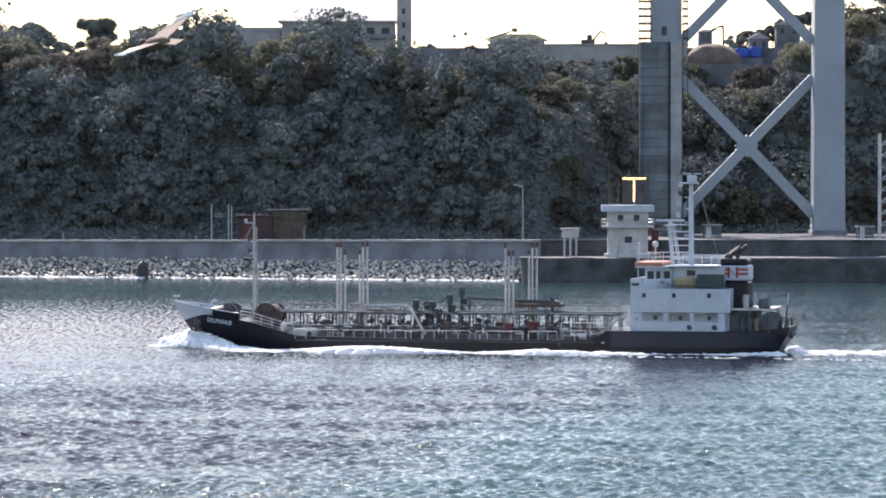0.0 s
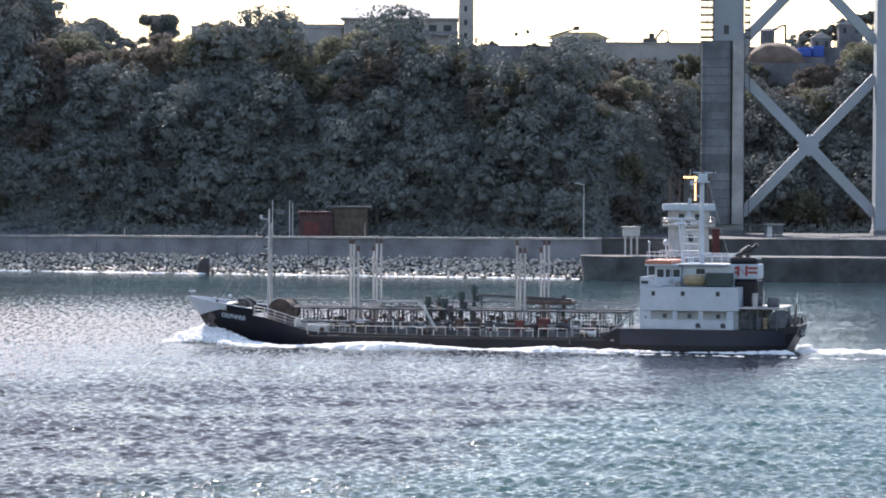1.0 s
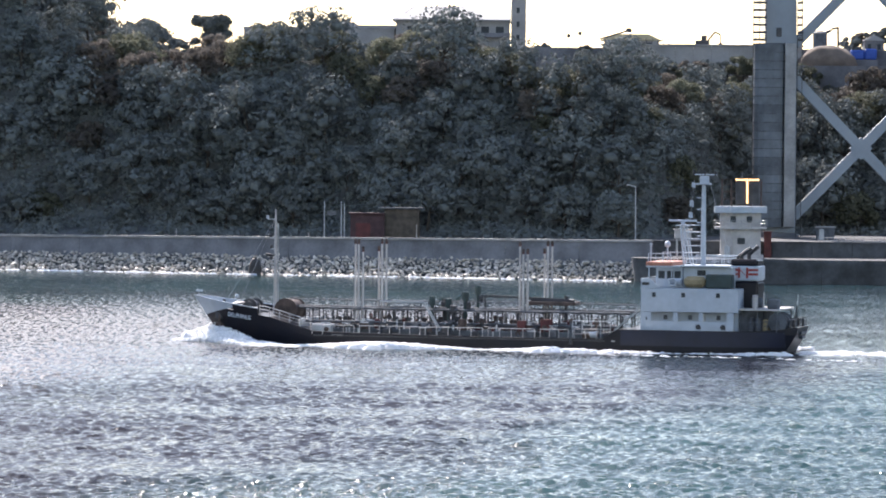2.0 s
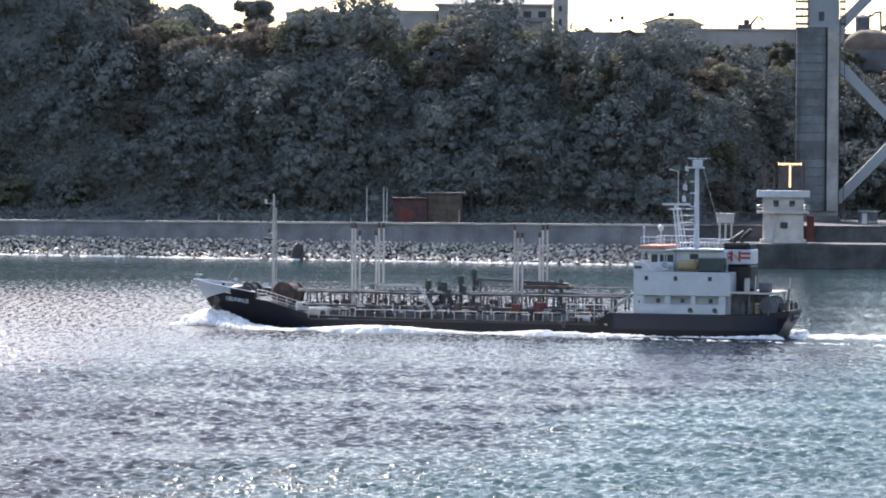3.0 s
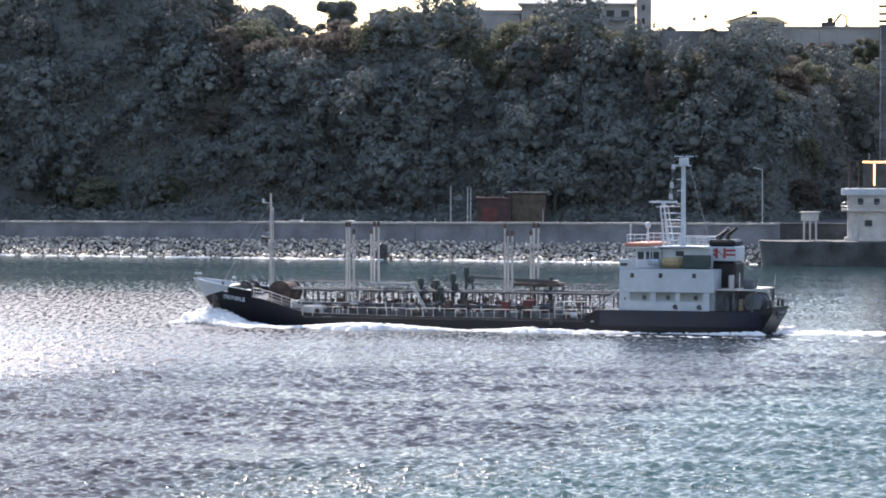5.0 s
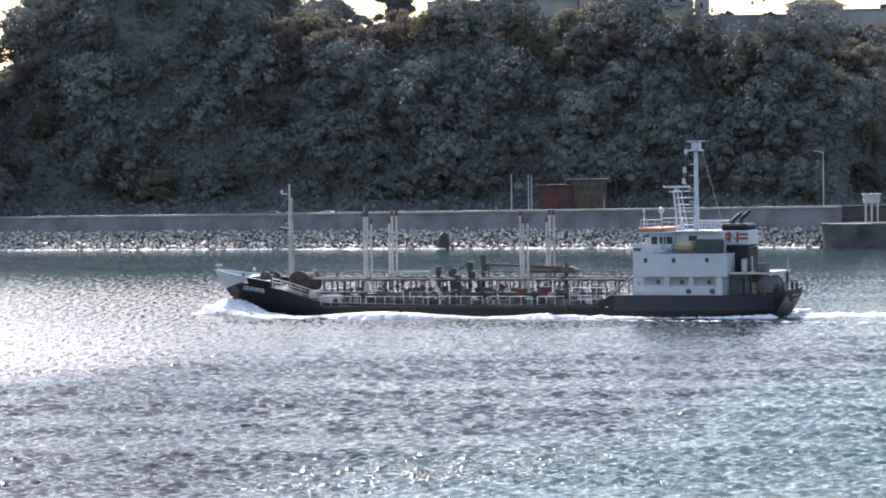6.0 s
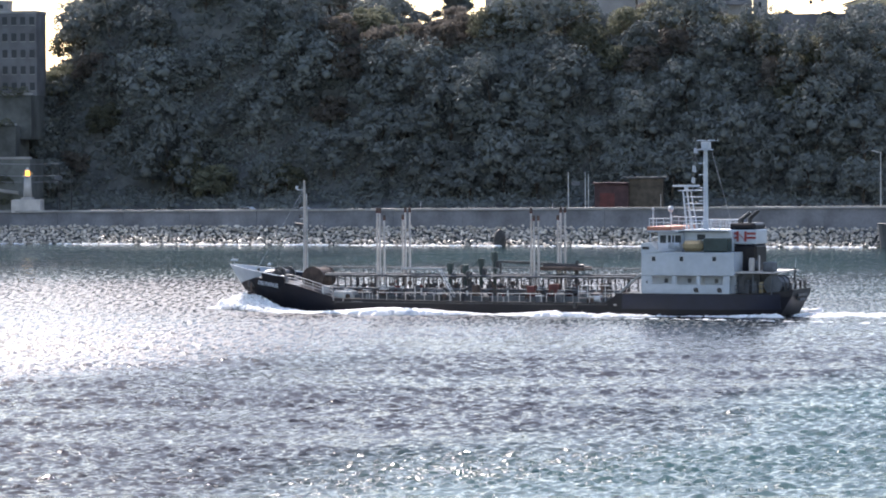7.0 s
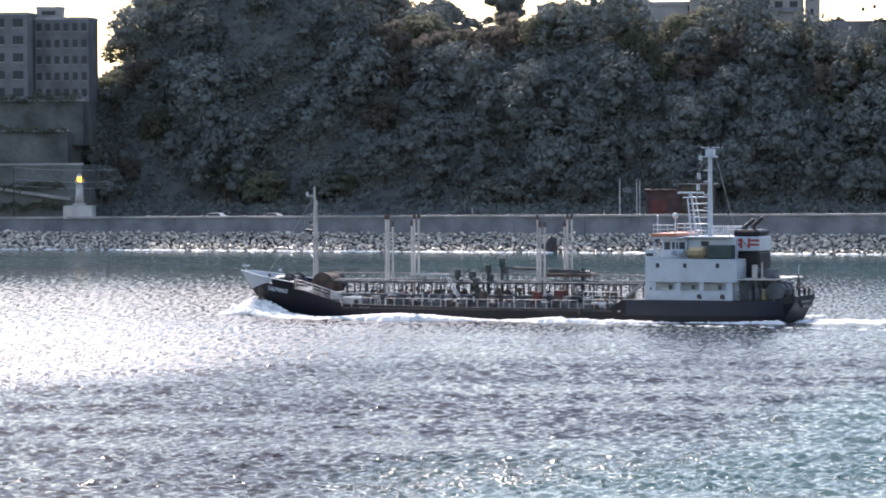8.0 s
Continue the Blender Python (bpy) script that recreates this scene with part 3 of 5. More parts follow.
# ---- quay and signal station ----
def build_quay():
    quay = thing("quay", "low stained concrete quay with a rounded lip", "quay", kind="structure")
    profile = [(0.7, -1.0), (0.45, 1.2), (0.25, 2.4), (0.0, 3.4), (0.0, 3.85), (15.0, 3.85), (15.0, -1.0)]
    edges = [20.6 + 5.5 * i for i in range(23)]
    for a, b in zip(edges, edges[1:]):
        bm = bmesh.new()
        p = [bm.verts.new((a, 691.3 + y, z)) for y, z in profile]
        q = [bm.verts.new((b - 0.04, 691.3 + y, z)) for y, z in profile]
        for k in range(len(profile)):
            j = (k + 1) % len(profile)
            bm.faces.new((p[k], p[j], q[j], q[k]))
        bm.faces.new(p)
        bm.faces.new(q[::-1])
        part("slab", bm, QUAY, quay)
    part("round_end", rod((20.6, 699.6, -1), (20.6, 699.6, 3.84), 7.6, 8.3, sides=32), QUAY, quay)
    wall = thing("upper_quay_wall", "dark stained retaining wall behind the quay", "wall", kind="structure")
    for i in range(20):
        a = 15.5 + 6.6 * i
        part("panel", box(a, a + 6.56, 706.6, 707.7, 1.0, 6.2), QUAY, wall)
        part("coping", box(a, a + 6.56, 706.4, 707.9, 6.204, 6.5, 0.03), QUAY, wall)
    yard = thing("yard", "pale concrete yard round the bridge pedestals", "yard", kind="structure")
    part("slab", box(15.0, 150, 707.71, 790, 4.0, 6.1), QUAY, yard)


build_quay()


def octagon(cx, cy, r, z0, z1, bm=None, sides=8):
    bm = bm or bmesh.new()
    bmesh.ops.create_cone(bm, cap_ends=True, segments=sides, radius1=r, radius2=r, depth=z1 - z0,
                          matrix=Matrix.Translation((cx, cy, (z0 + z1) / 2)) @ Matrix.Rotation(radians(22.5), 4, "Z"))
    return bm


def build_station():
    """Tidal current signal tower: stout white tower, gallery, roof slab and lamp board with a T."""
    st = thing("signal_station", "white concrete tidal signal tower with a lit letter board", "signal tower")
    cx, cy = 29.9, 700.0
    part("shaft", octagon(cx, cy, 3.5, 3.85, 8.6), WHITE_OLD, st)
    part("plinth", octagon(cx, cy, 4.0, 3.85, 4.4), WHITE_OLD, st)
    part("gallery", octagon(cx, cy, 4.5, 8.604, 8.95), WHITE_OLD, st)
    part("lookout", octagon(cx, cy, 3.55, 8.954, 11.2), WHITE_OLD, st)
    part("roof", octagon(cx, cy, 4.55, 11.204, 12.25), WHITE, st)
    for i in range(16):
        t = i * 6.283 / 16
        x, y = cx + 4.3 * math.cos(t), cy + 4.3 * math.sin(t)
        part("rail_post", rod((x, y, 8.9), (x, y, 9.95), 0.045, sides=5), STEEL, st)
    for z in (9.45, 9.95):
        bm = bmesh.new()
        for i in range(16):
            t, u = i * 6.283 / 16, (i + 1) * 6.283 / 16
            rod((cx + 4.3 * math.cos(t), cy + 4.3 * math.sin(t), z), (cx + 4.3 * math.cos(u), cy + 4.3 * math.sin(u), z), 0.04, bm=bm, sides=5)
        part("rail", bm, STEEL, st)
    for x in (28.6, 31.2):
        part("window", box(x - 0.45, x + 0.45, cy - 3.38, cy - 3.2, 9.7, 10.7, 0.03), GLASS, st)
    part("window", box(29.3, 30.5, cy - 3.34, cy - 3.1, 6.2, 7.2, 0.03), GLASS, st)
    part("door", box(27.2, 28.1, cy - 3.36, cy - 3.1, 3.9, 5.9, 0.03), GREYPAINT, st)
    for x in (26.9, 28.4, 31.6, 33.2):
        for y in (cy - 1.2, cy + 1.8):
            part("frame_post", rod((x, y, 12.2), (x, y, 16.6), 0.08, sides=6), RUST, st)
    for z in (13.4, 14.6, 15.7, 16.6):
        part("frame_bar", beam((26.9, cy - 1.2, z), (33.2, cy - 1.2, z), 0.07, 0.1), RUST, st)
        part("frame_bar", beam((26.9, cy + 1.8, z), (33.2, cy + 1.8, z), 0.07, 0.1), RUST, st)
    part("board", box(29.0, 32.8, cy - 1.45, cy - 1.25, 12.6, 16.9, 0.04), DARK_STEEL, st, "dark lamp board")
    for i in range(9):
        part("lamp", ball((29.15 + i * 0.43, cy - 1.55, 16.55), 0.15), LAMP_ON, st, "lit amber-white lamp")
    for i in range(9):
        part("lamp", ball((30.87, cy - 1.55, 16.15 - i * 0.40), 0.15), LAMP_ON, st, "lit amber-white lamp")
    part("aerial", rod((30.2, cy + 1.8, 16.6), (30.2, cy + 1.8, 17.9), 0.05, sides=5), STEEL, st)


build_station()


def build_shelter():
    sh = thing("water_gauge_hut", "small white box on four concrete legs on the quay", "hut")
    part("box", box(19.2, 21.9, 696.4, 698.6, 7.0, 8.35, 0.08), WHITE_OLD, sh)
    part("roof", box(19.0, 22.1, 696.2, 698.8, 8.354, 8.55, 0.03), WHITE_OLD, sh)
    for x in (19.6, 20.55, 21.5):
        for y in (696.7, 698.3):
            part("leg", rod((x, y, 3.8), (x, y, 7.0), 0.14, sides=8), WHITE_OLD, sh)


build_shelter()


def build_yard_things():
    for x0, x1, y, z1, m, lab in ((44.8, 47.8, 742, 8.2, PIPE, "grey flat-roofed equipment cabin in the yard"), (70.8, 73.6, 738, 8.0, PIPE, "dull grey equipment cabin in the yard")):
        c = thing("equipment_cabin", lab, "cabin", group="yard cabins")
        part("body", box(x0, x1, y, y + 3, 6.1, z1, 0.05), m, c)
        part("roof", box(x0 - 0.2, x1 + 0.2, y - 0.2, y + 3.2, z1 + 0.004, z1 + 0.2, 0.03), COPING, c)
        part("door", box(x0 + 0.4, x0 + 1.2, y - 0.06, y, 6.15, 8.0), GREYPAINT, c)
    fence = thing("yard_fence", "white pipe railing along the yard edge", "fence")
    for i in range(28):
        part("post", rod((43 + i * 1.5, 709, 6.1), (43 + i * 1.5, 709, 7.2), 0.05, sides=5), WHITE_OLD, fence)
    for z in (6.65, 7.15):
        part("rail", rod((43, 709, z), (83.5, 709, z), 0.045, sides=5), WHITE_OLD, fence)
    lat = thing("lattice_mast", "tall grey steel lattice mast on the quay yard", "mast")
    for x in (74.4, 77.4):
        for y in (735, 738):
            part("post", beam((x, y, 6.1), (x, y, 24.0), 0.28, 0.28), GREYPAINT, lat)
    for i in range(9):
        z = 6.5 + i * 1.95
        part("tie", beam((74.4, 735, z), (77.4, 735, z), 0.14, 0.14), GREYPAINT, lat)
        part("diagonal", beam((74.4, 735.01, z), (77.4, 735.01, z + 1.95), 0.12, 0.12), GREYPAINT, lat)
    red = thing("red_lifebuoy_locker", "small red locker at the quay wall", "locker")
    part("body", box(34.0, 35.2, 705.3, 706.3, 3.85, 8.0, 0.08), DARK_RED, red)
    part("lid", box(33.9, 35.3, 705.2, 706.35, 8.004, 8.15, 0.03), DARK_RED, red)


build_yard_things()


# ---- along the shore road ----
def build_dolphin():
    """Dark rounded post standing in the water off the bank."""
    bm = bmesh.new()
    rng = random.Random(3)
    rings = []
    for z, r in ((-1.5, 1.0), (0.3, 1.0), (1.2, 0.98), (2.0, 0.85), (2.5, 0.55), (2.8, 0.2)):
        rings.append([bm.verts.new((math.cos(i * 0.628) * r * rng.uniform(0.88, 1.1), math.sin(i * 0.628) * r * rng.uniform(0.88, 1.1), z)) for i in range(10)])
    for a, b in zip(rings, rings[1:]):
        for i in range(10):
            bm.faces.new((a[i], a[(i + 1) % 10], b[(i + 1) % 10], b[i]))
    bm.faces.new(rings[-1])
    bm.faces.new(rings[0])
    ob = part("rock_stack", bm, STACK, None)
    ob.location = (-49.8, 716.0, 0.0)
    tagged(ob, "dark brown rounded rock standing at the waterline", "rock")


build_dolphin()


def build_lighthouse():
    lh = thing("lighthouse", "small white lighthouse with a lit amber lantern behind the wall", "lighthouse", pose(-135.4, 751.5, 5.2))
    part("base", box(-2.6, 2.6, -2, 2, 0, 2.3, 0.08), WHITE_OLD, lh)
    part("plinth", box(-1.0, 1.0, -1.0, 1.0, 2.304, 2.7, 0.06), WHITE_OLD, lh)
    part("tower", rod((0, 0, 2.7), (0, 0, 6.2), 0.78, 0.58, sides=16), WHITE_OLD, lh, smooth=True)
    part("gallery", rod((0, 0, 6.2), (0, 0, 6.5), 0.85, 0.85, sides=16), WHITE_OLD, lh)
    for i in range(8):
        part("rail_post", rod((0.8 * math.cos(i * 0.785), 0.8 * math.sin(i * 0.785), 6.5), (0.8 * math.cos(i * 0.785), 0.8 * math.sin(i * 0.785), 7.1), 0.04, sides=5), STEEL, lh)
    part("lantern", rod((0, 0, 6.5), (0, 0, 7.35), 0.36, 0.36, sides=12), AMBER, lh, "glowing amber lantern")
    part("cap", rod((0, 0, 7.35), (0, 0, 8.0), 0.55, 0.08, sides=12), WHITE_OLD, lh)


build_lighthouse()


def post(x, o, h, r, name, label, category, arm=0.0, sign=None, material=None):
    y = shore(x) + o
    p = thing(name, label, category, pose(x, y, ground_z(x, y)))
    part("pole", rod((0, 0, -0.3), (0, 0, h), r, r * 0.7, sides=8), material or GREYPAINT, p)
    if arm:
        part("arm", rod((0, 0, h - 0.1), (arm, 0, h + 0.25), r * 0.6, sides=6), GREYPAINT, p)
        part("lamp_head", box(arm - 0.35, arm + 0.25, -0.15, 0.15, h + 0.15, h + 0.32, 0.05), GREYPAINT, p)
    if sign:
        part("sign", box(sign[0], sign[1], -0.14, -0.08, sign[2], sign[3], 0.01), PIPE, p)
    return p


def build_road_things():
    post(-39.0, 14, 6.9, 0.10, "signal_pole", "grey steel pole beside the shore road", "pole", sign=(0.5, 2.0, 4.6, 5.3))
    post(-36.1, 14, 6.9, 0.10, "signal_pole", "grey steel pole beside the shore road", "pole")
    post(-35.6, 14.5, 6.6, 0.09, "signal_pole", "grey steel pole beside the shore road", "pole")
    post(-64.5, 12, 2.0, 0.07, "marker_post", "short pale marker post behind the wall", "post", material=WHITE_OLD)
    post(-23.2, 12, 3.2, 0.07, "marker_post", "short pale marker post behind the wall", "post", material=WHITE_OLD)
    post(-41.6, 12, 1.6, 0.09, "marker_post", "short pale marker post behind the wall", "post", material=WHITE_OLD)
    post(13.2, 15, 10.0, 0.10, "street_lamp", "grey street lamp beside the shore road", "street lamp", arm=-1.2)
    post(-130.4, 14, 8.2, 0.12, "utility_pole", "dark utility pole beside the shore road", "utility pole", sign=(-0.9, 0.5, 5.6, 6.4), material=DARK_STEEL)
    post(-128.2, 14, 7.0, 0.10, "utility_pole", "dark utility pole beside the shore road", "utility pole", material=DARK_STEEL)
    post(-149.0, 14, 9.0, 0.12, "utility_pole", "dark utility pole beside the shore road", "utility pole", material=DARK_STEEL)
    for dz in (0.0, 1.1, 3.2):
        bm = bmesh.new()
        a, b = Vector((-149, shore(-149) + 14, 11.0 + dz)), Vector((-130.4, shore(-130.4) + 14, 10.6 + dz))
        pts = [a.lerp(b, k / 8) - Vector((0, 0, 1.2 * (k / 8) * (1 - k / 8))) for k in range(9)]
        for p, q in zip(pts, pts[1:]):
            rod(p, q, 0.04, bm=bm, sides=5)
        tagged(part("overhead_cable", bm, STEEL), "grey overhead cable between utility poles", "cable")
    y = shore(-31) + 22
    hut = thing("roadside_hall", "grey concrete roadside hall with a dark red front", "building", pose(-31.0, y, 5.0))
    part("wall", box(2.0, 7.8, 0, 6, 0, 5.8, 0.05), BARK, hut)
    part("roof", box(1.0, 8.4, -0.5, 6.4, 5.804, 6.1, 0.05), QUAY, hut)
    part("front", box(-3.8, 1.99, -1.2, 3, 0, 4.9, 0.05), HUT_RED, hut, "dark red painted front")
    part("awning", box(-4.1, 1.99, -1.8, 3, 4.904, 5.2, 0.04), HUT_RED, hut)
    part("shutter", box(-2.9, -0.4, -1.26, -1.2, 0.2, 3.4), DARK_RED, hut)


build_road_things()


def build_car(paint, label):
    car = thing("car", label, "car", group="cars on the shore road")
    body = [(-2.1, 0.35), (-2.1, 0.85), (-1.2, 0.95), (-0.5, 1.45), (1.2, 1.47), (1.85, 0.98), (2.1, 0.9), (2.1, 0.35)]
    part("body", extrude_outline(body, -0.83, 0.83), paint, car)
    for s in (-1, 1):
        part("side_window", extrude_outline([(-1.0, 0.98), (-0.45, 1.38), (1.1, 1.39), (1.6, 1.0)], s * 0.835, s * 0.85), GLASS, car)
        for x in (-1.35, 1.35):
            part("wheel", rod((x, s * 0.62, 0.32), (x, s * 0.86, 0.32), 0.32, sides=14), DARK_STEEL, car)
    return car


cars = [build_car(WHITE, "white hatchback driving along the shore road"), build_car(GREYPAINT, "silver hatchback driving along the shore road")]


# ---- buildings and works on the hilltop ----
def block(name, label, x0, x1, y, z0, z1, wall, floors, per, deep=10.0, parapet=0.5):
    b = thing(name, label, "building")
    part("wall", box(x0, x1, y, y + deep, z0, z1, 0.05), wall, b)
    part("parapet", box(x0 - 0.12, x1 + 0.12, y - 0.12, y + deep + 0.12, z1 + 0.004, z1 + parapet, 0.04), COPING, b)
    h = (z1 - z0) / max(1, floors)
    pane_w = (x1 - x0) / per
    for f in range(floors):
        for i in range(per):
            cx, cz = x0 + pane_w * (i + 0.5), z0 + h * (f + 0.55)
            w = part("window", box(cx - pane_w * 0.28, cx + pane_w * 0.28, y - 0.05, y + 0.05, cz - h * 0.24, cz + h * 0.24), GLASS, b)
            part("sill", box(cx - pane_w * 0.31, cx + pane_w * 0.31, y - 0.16, y - 0.052, cz - h * 0.29, cz - h * 0.245), COPING, w)
    return b


def build_hilltop():
    # flats at the end of the hill
    block("apartment_block", "shaded grey concrete apartment block above the cliff", -163, -149.2, 776, 26.0, 41.8, CONCRETE, 5, 4)
    block("apartment_block", "pale apartment block with rows of small windows", -149.0, -139.0, 782, 26.0, 41.0, CONCRETE, 5, 6)
    block("roof_hut", "small lift housing on the flat roof", -149.0, -144.5, 784, 41.5, 43.0, RENDERED, 1, 1, 4)
    ledge = thing("cliff_terrace", "stepped concrete terraces with ramps below the flats", "terrace")
    for x0, x1, y, z0, z1 in ((-172, -138.5, 773.0, 18.0, 26.0), (-172, -140.5, 768.0, 12.0, 20.5), (-172, -137.0, 763.0, 5.0, 14.5)):
        part("wall", box(x0, x1, y, y + 14, z0, z1, 0.05), SOIL, ledge)
        part("coping", box(x0 - 0.2, x1 + 0.2, y - 0.2, y + 1.0, z1 + 0.004, z1 + 0.4, 0.05), COPING, ledge, "paler concrete coping")
    part("ramp", beam((-170, 762.2, 13.0), (-139, 762.2, 8.5), 1.2, 0.5), COPING, ledge, "sloping ramp edge")
    hedge = []
    rng = np.random.RandomState(3)
    for x0, x1, y, z in ((-170, -139, 772.4, 26.4), (-170, -141, 767.4, 20.8), (-170, -138, 762.0, 7.0), (-168, -140, 762.4, 10.5)):
        hedge += [((x, y + rng.uniform(-0.5, 0.5), z + rng.uniform(-0.7, 0.5)), rng.uniform(0.6, 1.3)) for x in np.arange(x0, x1, 0.8)]
    v, f = leaf_cloud(rng, hedge, 40, 0.25, 0.4)
    tagged(new("terrace_hedge", link_mesh("terrace_hedge", v, f, LEAF_LIGHT)), "clipped green hedges along the terraces", "hedge", kind="stuff")
    # long flat building and gabled hall
    block("long_flat_building", "long low flat-roofed building on the hilltop", -64.0, -33.2, 882, 29.0, 45.4, RENDERED, 0, 1)
    wing = thing("roof_house", "pale sheet-metal roofed wing behind the low building", "building")
    part("wall", box(-50, -33.4, 894, 902, 29, 46.2), RENDERED, wing)
    part("roof", extrude_outline([(-50.4, 46.2), (-49.4, 47.3), (-42.0, 47.3), (-41.2, 46.7), (-33.2, 46.7), (-33.2, 46.2)], 893.5, 902.5), ROOF, wing)
    hall = thing("gabled_hall", "pale hall with a wide sloping metal roof and stair tower", "hall")
    part("wall", box(-32.8, -9.8, 880, 894, 29, 47.6), RENDERED, hall)
    bm = bmesh.new()
    v = [bm.verts.new(p) for p in ((-33.6, 878.8, 47.6), (-9.6, 878.8, 47.6), (-9.6, 888, 50.6), (-29.5, 888, 50.6), (-33.6, 878.8, 47.3), (-9.6, 878.8, 47.3), (-9.6, 896, 47.6), (-33.6, 896, 47.6), (-9.6, 896, 47.3), (-33.6, 896, 47.3))]
    for f in ((0, 1, 2, 3), (2, 6, 7, 3), (0, 3, 7), (0, 1, 5, 4), (6, 7, 9, 8), (1, 2, 6), (4, 5, 8, 9)):
        bm.faces.new([v[i] for i in f])
    part("roof", bm, ROOF, hall, "pale sloping metal roof")
    for i in range(24):
        x = -32.6 + i
        part("roof_seam", beam((x, 878.9, 47.66), (max(x, -29.5) if x < -29.5 else x, 887.9, 50.64), 0.07, 0.05), GREYPAINT, hall)
    part("stair_tower", box(-9.4, -6.4, 879.5, 886, 29, 52.0, 0.05), RENDERED, hall)
    part("tower_cap", box(-9.6, -6.2, 879.3, 886.2, 52.004, 52.3, 0.05), COPING, hall)
    for z in (43.5, 46.2, 49.0):
        part("window", box(-8.3, -7.7, 879.42, 879.6, z, z + 1.1), GLASS, hall)
    for i in range(7):
        part("window", box(-30.5 + i * 3.0, -28.9 + i * 3.0, 879.94, 880.1, 44.6, 46.2), GLASS, hall)
    part("balcony", box(-16.0, -9.5, 878.6, 879.9, 44.0, 44.9, 0.05), CONCRETE, hall)
    # retaining wall with building works behind
    rw = thing("retaining_wall", "long pale retaining wall along the hilltop yard", "wall", kind="structure")
    for i in range(11):
        part("panel", box(9.0 + 3.6 * i, 12.56 + 3.6 * i, 858, 859, 31, 42.0), RENDERED, rw)
    part("cap", box(8.6, 48.8, 857.7, 859.3, 42.004, 42.4, 0.03), COPING, rw)
    part("step", box(9.5, 14.0, 853.5, 857.6, 33, 39.4, 0.05), COPING, rw)
    yard = thing("hilltop_yard", "bare hilltop yard behind the retaining wall", "yard", kind="structure")
    part("slab", box(-6, 120, 859.02, 930, 36, 41.6), CONCRETE, yard)
    house = thing("yellow_roof_house", "low house with a pale yellow roof", "house")
    part("wall", box(9.5, 20.5, 872, 880, 41.6, 43.4), RENDERED, house)
    part("roof", extrude_outline([(8.8, 43.4), (11.2, 44.7), (18.4, 44.7), (21.2, 43.4)], 871.5, 880.5), PALE_YELLOW, house)
    for i in range(4):
        part("window", box(10.6 + 2.4 * i, 11.9 + 2.4 * i, 871.93, 872.1, 42.2, 43.0), GLASS, house)
    for x, flip in ((29.0, 1),):
        ex = thing("excavator", "dark excavator with a bent boom at work on the hilltop", "excavator", pose(x, 862.5, 41.6), "")
        for y in (-0.9, 0.9):
            part("track", box(-1.6, 1.6, y - 0.3, y + 0.3, 0, 0.8, 0.2), DARK_STEEL, ex)
        part("turntable", box(-1.5, 1.3, -1.1, 1.1, 0.85, 1.7, 0.15), DARK_STEEL, ex)
        part("cab", box(-0.3, 0.8, 0.1, 1.1, 1.7, 2.7, 0.12), DARK_STEEL, ex)
        part("boom", beam((0.8 * flip, 0, 1.4), (2.4 * flip, 0, 3.4), 0.3, 0.4), DARK_STEEL, ex)
        part("arm", beam((2.3 * flip, 0, 3.4), (3.4 * flip, 0, 2.9), 0.25, 0.3), DARK_STEEL, ex)
        part("bucket_link", beam((3.4 * flip, 0, 3.0), (3.5 * flip, 0, 1.2), 0.22, 0.25), DARK_STEEL, ex)
        part("bucket", box(3.1 * flip, 3.9 * flip, -0.4, 0.4, 0.4, 1.2, 0.1), DARK_STEEL, ex)
    tank = thing("water_tank", "dark round tank with a bent pipe on the hilltop yard", "tank", pose(52.9, 873.0, 41.6))
    part("shell", rod((0, 0, 0), (0, 0, 3.6), 1.45, sides=24), PIPE, tank)
    part("lid", rod((0, 0, 3.6), (0, 0, 4.1), 1.6, 0.7, sides=24), PIPE, tank)
    part("neck", rod((0.9, 0, 3.6), (2.3, 0, 4.3), 0.3, sides=10), DARK_STEEL, tank)
    part("pipe", rod((2.3, 0, 4.5), (3.6, 0, 4.7), 0.22, sides=10), DARK_STEEL, tank)
    part("pipe", rod((3.6, 0, 4.9), (3.7, 0, 0.0), 0.22, sides=10), DARK_STEEL, tank)
    for x0, x1, y, z1, lab in ((63.5, 67.5, 896, 45.6, "small pale house with a pitched roof above the yard"), (69.5, 74.5, 902, 48.6, "pale house with a pitched roof on the slope")):
        h = thing("slope_house", lab, "house", group="houses above the yard")
        part("wall", box(x0, x1, y, y + 6, 41.5, z1 - 1.2), CONCRETE, h)
        part("roof", extrude_outline([(x0 - 0.4, z1 - 1.2), ((x0 + x1) / 2, z1), (x1 + 0.4, z1 - 1.2)], y - 0.4, y + 6.4), ROOF, h)
        for k in range(2):
            cx = x0 + (x1 - x0) * (k + 0.5) / 2
            part("window", box(cx - 0.35, cx + 0.35, y - 0.05, y + 0.05, z1 - 3.0, z1 - 1.9), GLASS, h)
    heap = bmesh.new()
    bmesh.ops.create_icosphere(heap, subdivisions=4, radius=1)
    for v in heap.verts:
        k = 1 + 0.08 * noise.noise(v.co * 3)
        v.co = Vector((v.co.x * 5.9 * k, v.co.y * 5 * k, max(-0.2, v.co.z) * 4.2 * k))
    ob = part("sand_heap", heap, SAND, smooth=True)
    ob.location = (53.4, 855.6, 38.1)
    tagged(ob, "brown rounded heap of sand on the hilltop yard", "sand heap")
    tarp = thing("tarpaulin_stack", "building material stacked under bright blue tarpaulin", "tarpaulin")
    for i, (a, b, h) in enumerate(((58.0, 60.8, 1.9), (60.9, 63.2, 2.2), (56.0, 57.9, 1.3))):
        part("cover", box(a, b, 857.2, 860.0, 39.6, 39.6 + h, 0.25), BLUE_TARP, tarp)
